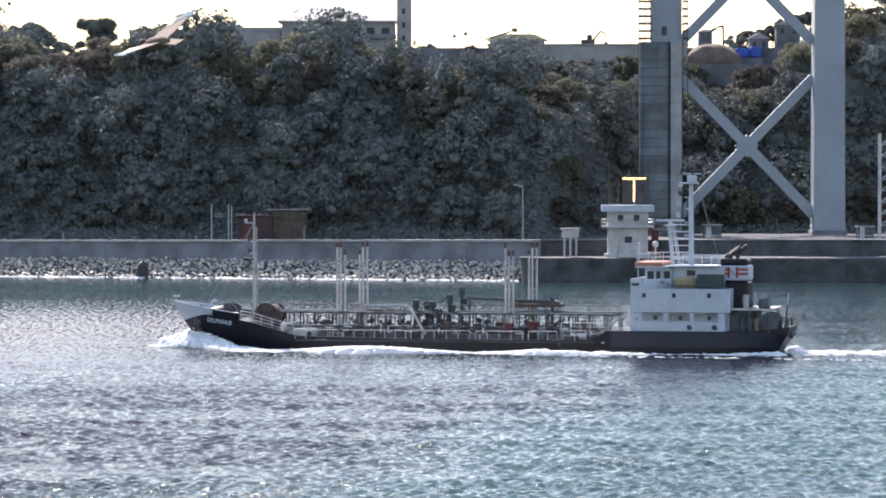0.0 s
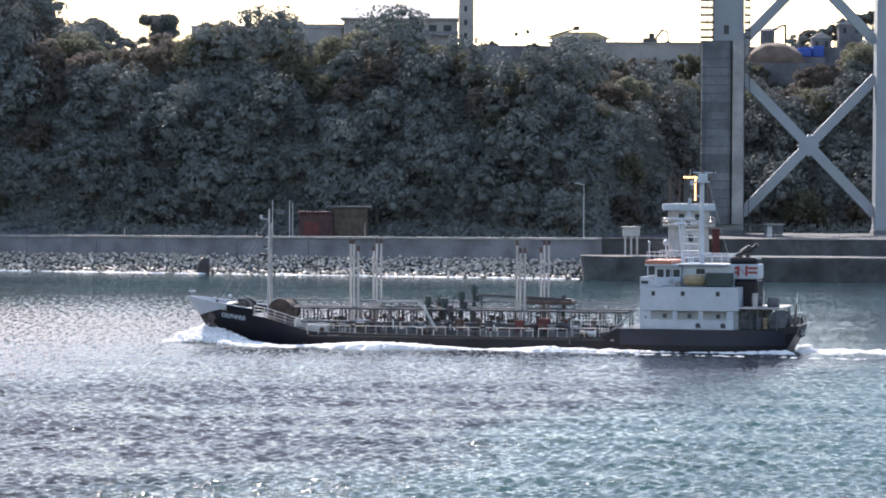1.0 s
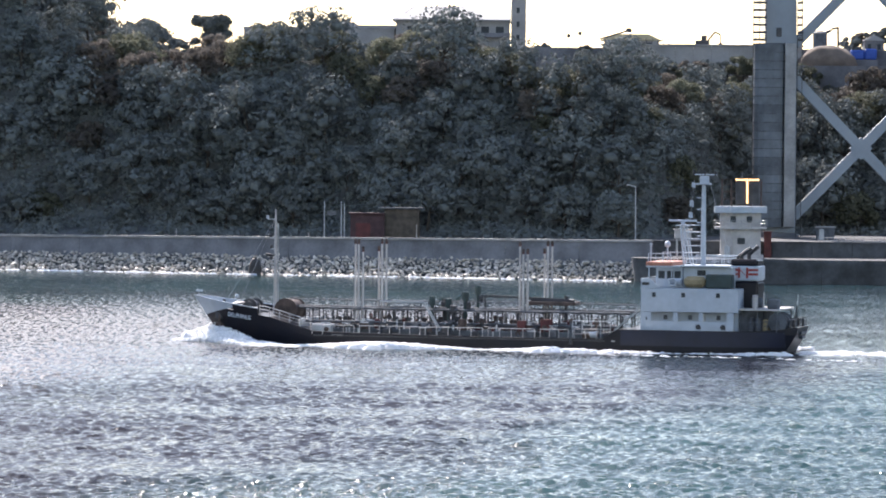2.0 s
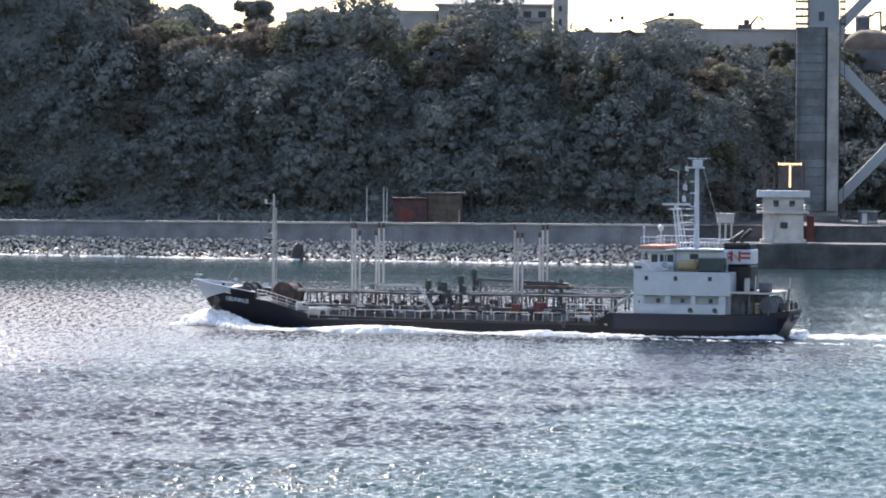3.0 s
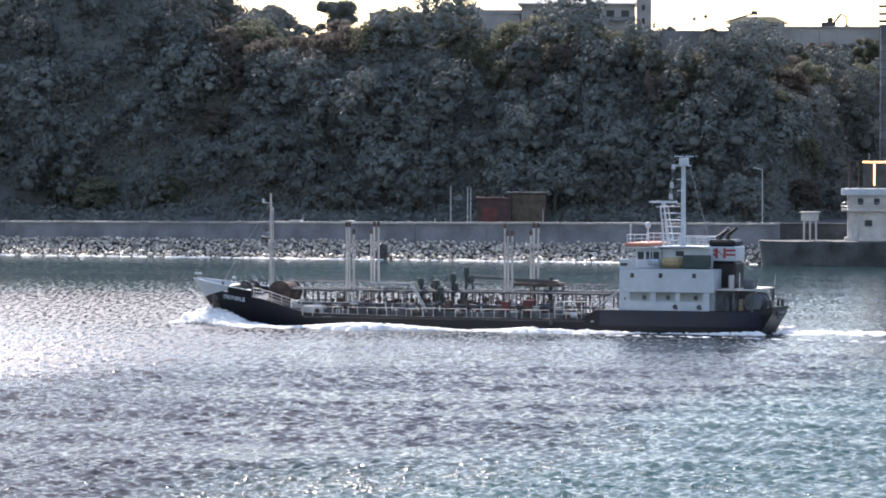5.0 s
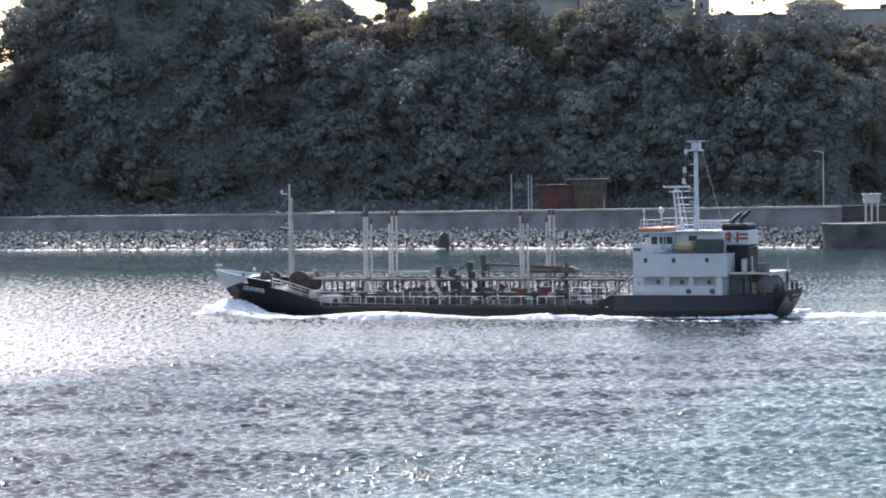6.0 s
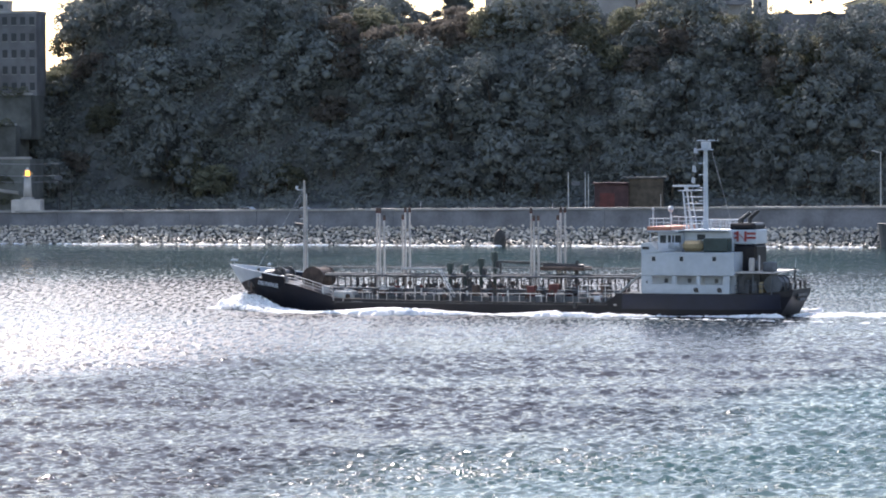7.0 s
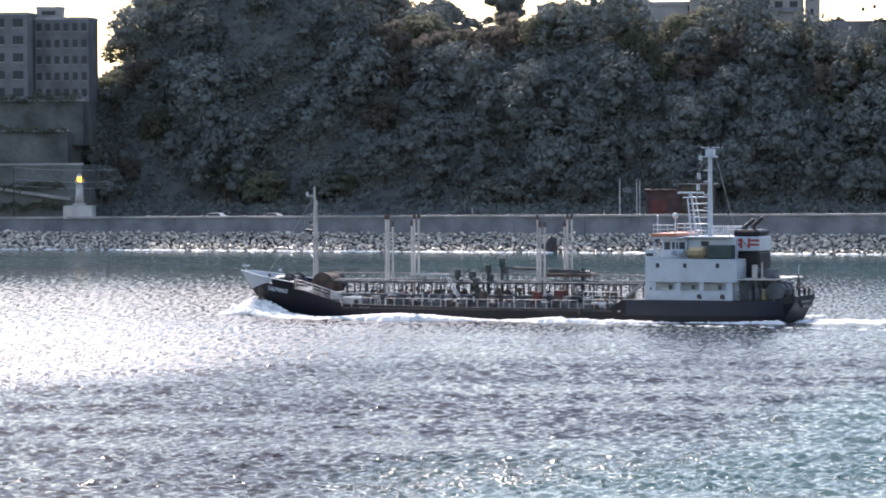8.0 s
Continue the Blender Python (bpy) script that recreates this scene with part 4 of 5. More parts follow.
    sm = thing("yard_fence", "low parapet in front of the heap", "wall", kind="structure")
    part("panel", box(47.5, 66, 849.4, 850.4, 31, 38.2), CONCRETE, sm)
    part("ledge", box(47.5, 66, 850.41, 859.0, 31, 37.9), CONCRETE, sm)
    part("block", box(55.8, 63.4, 856.4, 859.0, 37.9, 39.596), CONCRETE, sm)
    rail = thing("guard_rail", "dark guard rail with posts along the works", "fence")
    for i in range(12):
        part("post", rod((10 + i * 1.1, 858.5, 42.4), (10 + i * 1.1, 858.5, 43.6), 0.06, sides=5), DARK_STEEL, rail)
    part("rail", rod((8.5, 858.5, 43.1), (24, 858.5, 43.3), 0.05, sides=5), DARK_STEEL, rail)
    crane = thing("boom_lift", "low boom lift with its arm lying out", "lift", pose(14, 866, 41.6))
    part("base", box(-1.0, 1.2, -0.9, 0.9, 0, 1.1, 0.1), DARK_STEEL, crane)
    part("arm", beam((-5.5, 0, 1.9), (0.2, 0, 3.6), 0.25, 0.3), DARK_STEEL, crane)
    part("basket", box(-0.3, 0.9, -0.5, 0.5, 3.3, 4.1, 0.05), DARK_STEEL, crane)
    for x, z0, h in ((-87.8, 33.5, 18.0), (-73.5, 33.5, 14.5), (4.6, 32, 13.4), (2.3, 32, 12.9)):
        pl = thing("floodlight_pole", "thin dark pole standing on the hilltop", "pole", pose(x, 876, z0))
        part("pole", rod((0, 0, 0), (0, 0, h), 0.09, 0.06, sides=6), DARK_STEEL, pl)
        part("head", box(-0.35, 0.35, -0.2, 0.2, h - 0.9, h - 0.2, 0.05), DARK_STEEL, pl)


build_hilltop()


def build_skyline_trees():
    specs = ((-81.0, 868, 33.6, 3.9, 13.0, LEAF, "sparse umbrella-shaped pine on the skyline", 20, 110),
             (-69.0, 864, 33.6, 4.2, 14.0, LEAF, "round dark tree with gaps on the skyline", 34, 150),
             (-45.0, 905, 33.5, 3.6, 15.0, LEAF_DRY, "bare pinkish winter tree behind the low building", 14, 40),
             (-3.0, 862, 33.0, 2.4, 9.4, LEAF, "thin ragged tree on the skyline", 10, 45),
             (1.5, 862, 33.0, 2.4, 8.8, LEAF, "thin ragged tree on the skyline", 10, 45),
             (5.4, 856, 32.0, 2.2, 10.0, LEAF, "dark conical shrub beside the retaining wall", 16, 90),
             *((61.5 + 2.6 * k, 908 + 2 * (k % 2), 41.5, 2.6, 4.0 + 0.85 * k, (LEAF, LEAF_DRY)[k % 2], "round dark tree on the slope above the yard", 20, 90) for k in range(9)),
             *((8.5 + 3.1 * k, 846 + 3 * (k % 3), 30.5, 3.2 + 0.5 * (k % 2), 8.6 + 0.7 * math.sin(k * 2.3), (LEAF, LEAF_LIGHT, LEAF_DRY, LEAF)[k % 4], "bushy tree against the foot of the retaining wall", 22, 90) for k in range(14)))
    for i, (x, y, z, r, h, m, label, n, per) in enumerate(specs):
        rng = np.random.RandomState(70 + i)
        t = thing("skyline_tree", label, "tree", pose(x, y, z))
        bm = rod((0, 0, -1), (0.1, 0, h * 0.6), 0.2, 0.12, sides=6)
        blobs = []
        for k in range(n):
            a = rng.rand() * 6.28
            rr = r * math.sqrt(rng.rand()) * 0.85
            c = (math.cos(a) * rr, math.sin(a) * rr, h - r * 1.5 * (0.12 + rng.rand() * 0.75) * (0.6 + 0.5 * rr / r))
            blobs.append((c, r * (rng.uniform(0.26, 0.40) if i < 2 else rng.uniform(0.18, 0.32))))
            rod((0.05, 0, h * 0.4), c, 0.08, 0.03, bm, 5)
        part("trunk", bm, BARK, t)
        v, f = foliage(rng, blobs, int(per * 1.4), 0.24, 0.5, 1, 0.75)
        crown = new("crown", link_mesh("crown", v, f, m))
        crown.parent = t


build_skyline_trees()
# ---- tanker ----
def half_beam(s, z):
    """Half the hull's width at s metres forward of midships and height z."""
    full = 5.4
    if s > 14:
        k = (s - 14) / (31.1 + 0.62 * max(0, z) - 14)
        k = min(1, max(0, k))
        flare = 1.9 + 0.35 * min(5, max(0, z))
        return full * (1 - k ** flare)
    if s < -22:
        k = min(1, (-22 - s) / 10.5)
        low = 0.55 - 0.13 * min(1, max(0, (z + 0.2) / 2.4))
        return full * (1 - low * k ** 2.2)
    return full


def deck_top(s):
    """Height of the hull's upper edge."""
    if s < -13.8:
        return 2.55 + 0.6 * max(0, (-26 - s) / 7.5) ** 2
    if s < -12.2:
        return 1.75 + 0.8 * (-12.2 - s) / 1.6
    if s < 19:
        return 1.5 + 0.25 * max(0, s / 19) ** 2
    if s < 24:
        return 1.75 + 1.35 * (s - 19) / 5
    return 3.1 + 1.3 * ((s - 24) / 9.6)


def build_hull(ship):
    ss = [-32.5, -32.0, -30.8, -29.8, -28.8, -27.5, -26, -24, -22, -18, -13.8, -12.2, -8, 0, 8, 14, 17, 19, 21.5, 24, 26, 28, 29.5, 31, 32, 32.8, 33.5]
    bm = bmesh.new()
    rings = []
    for s in ss:
        top = deck_top(s)
        ring = []
        for k in range(7):
            z = -1.2 + (top + 1.2) * k / 6
            x = s
            if s > 24:
                x = min(s, 30.3 + 0.68 * max(0, z))
            if s < -30:
                x = max(s, -32.5 + max(0, 2.6 - z) * 0.6)
            w = max(0.04, half_beam(x, z))
            ring.append((bm.verts.new((x, w, z)), bm.verts.new((x, -w, z))))
        rings.append(ring)
    for a, b in zip(rings, rings[1:]):
        for k in range(6):
            bm.faces.new((a[k][0], b[k][0], b[k + 1][0], a[k + 1][0]))
            bm.faces.new((a[k][1], a[k + 1][1], b[k + 1][1], b[k][1]))
        bm.faces.new((a[6][0], b[6][0], b[6][1], a[6][1]))
    for ring in (rings[0], rings[-1]):
        for k in range(6):
            bm.faces.new((ring[k][0], ring[k + 1][0], ring[k + 1][1], ring[k][1]))
    bmesh.ops.remove_doubles(bm, verts=bm.verts, dist=0.002)
    return part("hull", bm, HULL, ship, "black painted steel hull")


def shell_strip(side, low, high, s0, s1, out, thick, n=24):
    """Plating that follows one side of the hull between two heights."""
    bm = bmesh.new()
    prev = None
    for i in range(n + 1):
        s = s0 + (s1 - s0) * i / n
        cur = []
        for z, o in ((low(s), out), (high(s), out), (high(s), out - thick), (low(s), out - thick)):
            x = min(s, 30.3 + 0.68 * max(0, z)) + 0.02 if s > 24 else s
            cur.append(bm.verts.new((x, side * max(0.03, half_beam(x, z) + o), z)))
        if prev:
            for k in range(4):
                bm.faces.new((prev[k], prev[(k + 1) % 4], cur[(k + 1) % 4], cur[k]))
        else:
            bm.faces.new(cur)
        prev = cur
    bm.faces.new(prev[::-1])
    return bm


def lettering(text, size, m, material, parent, name="name_letters"):
    cu = bpy.data.curves.new(name, "FONT")
    cu.body, cu.size, cu.extrude, cu.offset = text, size, 0.01, 0.012
    tmp = bpy.data.objects.new(name, cu)
    me = bpy.data.meshes.new_from_object(tmp)
    bpy.data.objects.remove(tmp)
    me.materials.clear()
    me.materials.append(material)
    return share(name, me, parent, m)


def build_bow(ship):
    def sheer(s):
        return 4.0 + 1.1 * max(0, (s - 25.5) / 8) ** 1.1

    for side in (1, -1):
        part("bow_bulwark", shell_strip(side, lambda s: 3.98 - 1.25 * max(0, (s - 28.6) / 5.1) ** 1.3, sheer, 28.6, 33.75, 0.05, 0.16), WHITE, ship, "white painted bow bulwark")
        part("side_bulwark", shell_strip(side, lambda s: deck_top(s) - 0.3, sheer, 25.5, 28.59, 0.05, 0.16, 8), HULL, ship)
    for side in (1, -1):
        part("bulwark_cap", shell_strip(side, sheer, lambda s: sheer(s) + 0.08, 25.5, 33.75, 0.12, 0.26), WHITE, ship)
    y = half_beam(31.0, 3.2)
    for side in (1, -1):
        part("anchor_pocket", box(30.1, 31.0, side * (y - 0.3), side * (y + 0.42), 2.7, 3.45, 0.12), DARK_STEEL, ship)
        a = part("anchor", beam((30.5, side * (y + 0.5), 2.2), (30.5, side * (y + 0.4), 3.2), 0.16, 0.16), RUST, ship)
        part("fluke", box(30.05, 30.95, side * (y + 0.35), side * (y + 0.65), 1.95, 2.3, 0.1), RUST, a)
    ya, yb = half_beam(29.3, 3.2), half_beam(25.7, 3.0)
    along = Vector((-3.6, yb - ya, -0.42)).normalized()
    nrm = along.cross(Vector((0, 0, 1))).normalized() * -1
    nrm = nrm if nrm.y > 0 else -nrm
    up = nrm.cross(along).normalized()
    m = Matrix(((along.x, up.x, nrm.x, 29.3), (along.y, up.y, nrm.y, ya + 0.30), (along.z, up.z, nrm.z, 3.1), (0, 0, 0, 1)))
    lettering("DELPHINUS", 0.62, m, WHITE, ship)
    # forecastle gear
    wl = part("windlass", rod((27.4, -1.9, 4.1), (27.4, 1.9, 4.1), 0.55, sides=14), DARK_STEEL, ship, "dark anchor windlass")
    for q in (-1.2, 1.2):
        part("drum_flange", rod((27.4, q - 0.1, 4.1), (27.4, q + 0.1, 4.1), 0.85, sides=16), DARK_STEEL, wl)
    part("windlass_bed", box(26.3, 28.6, -2.2, 2.2, 3.2, 3.7, 0.1), DARK_STEEL, ship)
    part("winch_cover", ball((28.3, 1.2, 4.0), 0.9, squash=(1.5, 1, 0.75)), DARK_STEEL, ship, "dark canvas covered winch", True)
    part("hose_reel", rod((23.2, -1.6, 3.75), (23.2, 1.6, 3.75), 1.15, sides=20), RUST, ship, "rust-brown mooring rope reel")
    for q in (-1.7, 1.7):
        part("reel_flange", rod((23.2, q - 0.08, 3.75), (23.2, q + 0.08, 3.75), 1.3, sides=20), RUST, ship)
    for s, q in ((31.6, 0.9), (30.9, -0.9), (29.6, 2.4), (25.6, 3.6)):
        part("bollard", rod((s, q, 3.4), (s, q, 4.75 if s > 30 else 4.45), 0.16, sides=10), DARK_STEEL, ship)
    part("jack_staff", rod((33.2, 0, 4.6), (33.7, 0, 6.1), 0.05, 0.03, sides=6), STEEL, ship)
    part("bell_lamp", ball((29.2, 0, 5.15), 0.22), WHITE, ship)
    part("bow_light_box", box(33.1, 33.8, -0.25, 0.25, 5.55, 5.75, 0.04), WHITE, ship)
    part("mooring_rope_pile", ball((26.1, 3.2, 3.9), 0.45, squash=(1.4, 0.8, 0.5)), WHITE_OLD, ship, "coiled pale mooring rope")
    for side in (1, -1):
        rail_run(ship, [(s, side * (half_beam(s, 3) - 0.15), deck_top(s)) for s in (25.4, 24.2, 23.0, 21.8, 20.6, 19.4)], 1.0, 3)
    # break of the forecastle
    part("forecastle_front", box(20.6, 20.9, -4.6, 4.6, 1.4, 3.0, 0.04), GREYPAINT, ship)
    fm = part("foremast", rod((24.9, 0, 2.9), (24.9, 0, 14.5), 0.2, 0.11, sides=10), WHITE_OLD, ship, "pale grey foremast")
    for z, w in ((13.4, 0.9), (11.4, 0.55), (10.2, 0.5), (9.0, 0.45)):
        part("lamp_bracket", box(24.9, 24.9 + w, -0.1, 0.1, z, z + 0.12), GREYPAINT, fm)
        part("mast_lamp", rod((24.9 + w, 0, z + 0.1), (24.9 + w, 0, z + 0.5), 0.16, sides=8), DARK_STEEL if z < 12 else WHITE, fm)
    part("ladder", beam((24.55, 0, 3.2), (24.65, 0, 13.0), 0.35, 0.05), STEEL, fm)
    part("horn", rod((24.9, 0.1, 9.6), (25.9, 0.1, 9.65), 0.08, 0.2, sides=8), DARK_STEEL, fm)
    for q in (2.8, -2.8):
        part("stay", rod((24.9, 0, 13.6), (29.8, q, 4.2), 0.025, sides=4), STEEL, ship)


def rail_run(ship, pts, height, bars, material=None):
    """Posts at the given points with level bars between them."""
    material = material or WHITE_OLD
    for p in pts:
        part("rail_post", rod(p, (p[0], p[1], p[2] + height), 0.045, sides=5), material, ship)
    for k in range(bars):
        bm = bmesh.new()
        h = height * (k + 1) / bars
        for a, b in zip(pts, pts[1:]):
            rod((a[0], a[1], a[2] + h), (b[0], b[1], b[2] + h), 0.035 if k < bars - 1 else 0.05, bm=bm, sides=5)
        part("rail_bar", bm, material, ship)


def build_tank_deck(ship):
    """Rails, risers, walkway, pipes and pumps between forecastle and deckhouse."""
    for side in (1, -1):
        y = side * 5.28
        for a, b in ((19.2, 14.6), (14.0, 7.4), (6.8, 0.6), (0.0, -5.0), (-5.6, -8.6)):
            n = max(2, round((a - b) / 1.15))
            part("rail_cap", beam((a, y, 2.42), (b, y, 2.42), 0.12, 0.09), WHITE_OLD, ship)
            for i in range(n + 1):
                s = a + (b - a) * i / n
                part("rail_stay", beam((s, y, 1.45), (s, y, 2.38), 0.065, 0.065), WHITE_OLD, ship)
        part("fender_strip", beam((19, side * 5.42, 1.32), (-12.5, side * 5.42, 1.32), 0.1, 0.14), DARK_STEEL, ship)
    part("tank_trunk", box(-12.0, 20.5, -3.6, 3.6, 1.4, 2.05, 0.08), DECK_GREY, ship, "worn grey raised tank deck")
    # elevated walkway
    for q in (-0.55, 0.55):
        part("walkway_beam", beam((23.4, q, 4.15), (-14.8, q, 4.15), 0.16, 0.26), PIPE, ship)
    part("walkway_grating", box(-14.8, 23.4, -0.5, 0.5, 4.285, 4.33), PIPE, ship)
    s = 22.8
    while s > -14.6:
        for q in (-0.75, 0.75):
            part("walkway_leg", rod((s, q, 2.0), (s, q, 4.1), 0.08, sides=6), DARK_STEEL, ship)
            part("walkway_stanchion", rod((s, q, 4.15), (s, q, 4.95), 0.035, sides=5), PIPE, ship)
        s -= 1.55
    for q in (-0.75, 0.75):
        part("walkway_rail", rod((23.2, q, 4.95), (-14.6, q, 4.95), 0.05, sides=5), PIPE, ship)
    part("cargo_line", rod((21.5, 2.2, 4.15), (-14.5, 2.2, 4.1), 0.12, sides=8), PIPE, ship)
    part("cargo_line", rod((21.0, 3.0, 2.75), (-13.5, 3.0, 2.7), 0.12, sides=8), PIPE, ship)
    for q, z, r, m in ((1.3, 2.5, 0.16, RUST), (1.9, 2.45, 0.14, PIPE), (-1.3, 2.5, 0.16, PIPE), (-2.0, 2.45, 0.14, RUST), (2.9, 2.4, 0.12, DARK_STEEL)):
        part("deck_pipe", rod((20.0, q, z), (-11.5, q, z), r, sides=8), m, ship)
    s = 20.0
    while s > -14:
        part("pipe_support", beam((s, 2.2, 2.0), (s, 2.2, 4.05), 0.12, 0.12), DARK_STEEL, ship)
        part("pipe_support", beam((s, 3.02, 1.9), (s, 3.02, 2.7), 0.1, 0.1), PIPE, ship)
        part("cross_bearer", beam((s, -2.4, 3.9), (s, 3.2, 3.9), 0.1, 0.1), DARK_STEEL, ship)
        s -= 2.25
    # valves, pumps, hatches
    rng = random.Random(31)
    for i in range(130):
        s = 19.5 - i * 0.24 + rng.uniform(-0.25, 0.25)
        q = rng.choice((-2.6, -1.6, 1.2, 1.7, 2.5, 3.3, 4.2)) + rng.uniform(-0.2, 0.2)
        z0 = 2.05 if abs(q) < 3.6 else 1.45
        m = rng.choice((DARK_STEEL, DARK_STEEL, DARK_STEEL, RUST, PIPE, PIPE, DARK_RED))
        kind = rng.randrange(4)
        h = rng.uniform(0.4, 1.25)
        if kind == 0:
            v = part("valve", rod((s, q, z0), (s, q, z0 + h), 0.11, sides=7), m, ship)
            part("hand_wheel", rod((s, q - 0.03, z0 + h), (s, q + 0.03, z0 + h), 0.28, sides=10), RUST, v)
        elif kind == 1:
            v = part("tank_hatch", rod((s, q, z0), (s, q, z0 + h * 0.7), 0.45, sides=12), m, ship)
            part("hatch_lid", rod((s, q, z0 + h * 0.7), (s, q, z0 + h * 0.7 + 0.1), 0.5, sides=12), GREYPAINT, v)
        elif kind == 2:
            part("pump", box(s - 0.4, s + 0.4, q - 0.3, q + 0.3, z0, z0 + h, 0.1), m, ship)
        else:
            v = part("vent", rod((s, q, z0), (s, q, z0 + h), 0.09, sides=6), GREYPAINT, ship)
            part("vent_head", ball((s, q, z0 + h), 0.2), m, v)
    s = 19.6
    while s > -13.5:
        for q in (1.0, 2.7):
            part("pipe_post", rod((s + rng.uniform(-0.15, 0.15), q, 2.0), (s, q, rng.uniform(2.9, 4.05)), 0.06, sides=5), DARK_STEEL, ship)
        s -= 0.7
    # vent risers with red heads, three to a stand
    for s, q, tall in ((15.1, 1.6, (1, 1, 0)), (13.4, -1.6, (0, 1, 1)), (-2.9, 1.6, (1, 0, 0)), (-4.8, -1.6, (0, 1, 1))):
        for k, hi in enumerate(tall):
            x, top = s + (0.42 - 0.42 * k), 11.1 if hi else 10.3
            r = part("vent_riser", rod((x, q + (0.25 if k == 1 else 0), 2.0), (x, q + (0.25 if k == 1 else 0), top), 0.125, 0.11, sides=10), WHITE_OLD, ship, "white vent riser")
            part("riser_head", rod((x, q + (0.25 if k == 1 else 0), top), (x, q + (0.25 if k == 1 else 0), top + 0.4), 0.17, 0.14, sides=10), RUST, r, "dark red-brown flame-screen head")
            part("riser_band", rod((x, q + (0.25 if k == 1 else 0), top - 0.16), (x, q + (0.25 if k == 1 else 0), top), 0.14, sides=10), DARK_RED, r)
        for z in (4.4, 6.6, 8.8):
            part("riser_tie", beam((s + 0.5, q + 0.1, z), (s - 0.5, q + 0.1, z), 0.1, 0.08), WHITE_OLD, ship)
        part("riser_base", box(s - 1.1, s + 1.1, q - 0.5, q + 0.7, 2.05, 2.6, 0.08), RUST, ship)
    # manifold machinery and hose derrick
    for s, q, h, m in ((7.2, 1.0, 5.5, GREEN), (5.4, 1.0, 5.3, GREEN), (3.6, 0.9, 6.0, GREEN), (2.6, -0.6, 6.7, GREEN), (6.4, -1.0, 5.2, DARK_STEEL), (4.6, 2.0, 4.6, DARK_STEEL)):
        p = part("cargo_pump_motor", rod((s, q, 2.0), (s, q, h - 0.8), 0.2, sides=10), m, ship, "dark green pump motor stand")
        part("motor", rod((s, q, h - 0.9), (s, q, h), 0.36, sides=12), m, p)
        part("junction_box", box(s - 0.6, s - 0.2, q - 0.2, q + 0.3, h - 1.7, h - 1.1, 0.04), DARK_STEEL, p)
    part("pump_lever", beam((4.6, 1.0, 5.1), (3.9, 1.0, 5.75), 0.1, 0.14), GREEN, ship)
    part("pump_lever", beam((6.4, 1.0, 5.0), (5.7, 1.0, 5.6), 0.1, 0.14), GREEN, ship)
    for q in (3.3, 4.0):
        part("boarding_ladder", beam((5.4, q, 1.6), (7.4, q, 5.0), 0.09, 0.1), GREYPAINT, ship)
    for i in range(8):
        part("rung", rod((5.6 + i * 0.22, 3.3, 1.95 + i * 0.375), (5.6 + i * 0.22, 4.0, 1.95 + i * 0.375), 0.03, sides=5), GREYPAINT, ship)
    part("hose_derrick", beam((2.0, 0.2, 5.65), (-7.0, 0.2, 5.35), 0.24, 0.24), DARK_STEEL, ship, "long dark hose handling boom")
    part("derrick_post", rod((-7.2, 0.2, 2.0), (-7.2, 0.2, 5.8), 0.2, sides=10), DARK_STEEL, ship)
    part("derrick_crutch", rod((1.6, 0.2, 2.0), (1.6, 0.2, 5.5), 0.1, sides=8), DARK_STEEL, ship)
    part("hose_tray", box(-8.3, -3.2, -1.7, 1.0, 4.75, 5.15, 0.06), RUST, ship, "brown hose tray")
    part("hose_bundle", rod((-8.1, 0.3, 5.25), (-3.4, 0.3, 5.25), 0.17, sides=8), DARK_STEEL, ship)
    part("awning_frame", box(8.2, 13.0, -1.2, 0.9, 4.75, 4.95, 0.04), GREYPAINT, ship)
    part("red_cabinet", box(-6.4, -5.2, 2.9, 3.6, 2.05, 3.4, 0.06), DARK_RED, ship)
    part("red_cabinet", box(-3.6, -2.7, 2.9, 3.6, 2.05, 3.2, 0.06), DARK_RED, ship)
    part("deck_crate", box(17.4, 19.6, 2.4, 4.2, 1.5, 2.5, 0.08), GREYPAINT, ship)
    part("white_drum", rod((-11.4, 4.1, 1.9), (-10.6, 4.1, 1.9), 0.4, sides=12), WHITE, ship)
    for side in (1, -1):
        rail_run(ship, [(s, side * 4.0, 1.6) for s in (-8.8, -9.8, -10.8, -11.8, -12.8)], 1.7, 2, GREYPAINT)
        rail_run(ship, [(s, side * 5.1, deck_top(s)) for s in (-9.2, -10.4, -11.6)], 1.0, 2)
    part("deck_stair", beam((-13.2, 3.6, 2.4), (-15.8, 3.6, 4.6), 0.7, 0.14), GREYPAINT, ship)


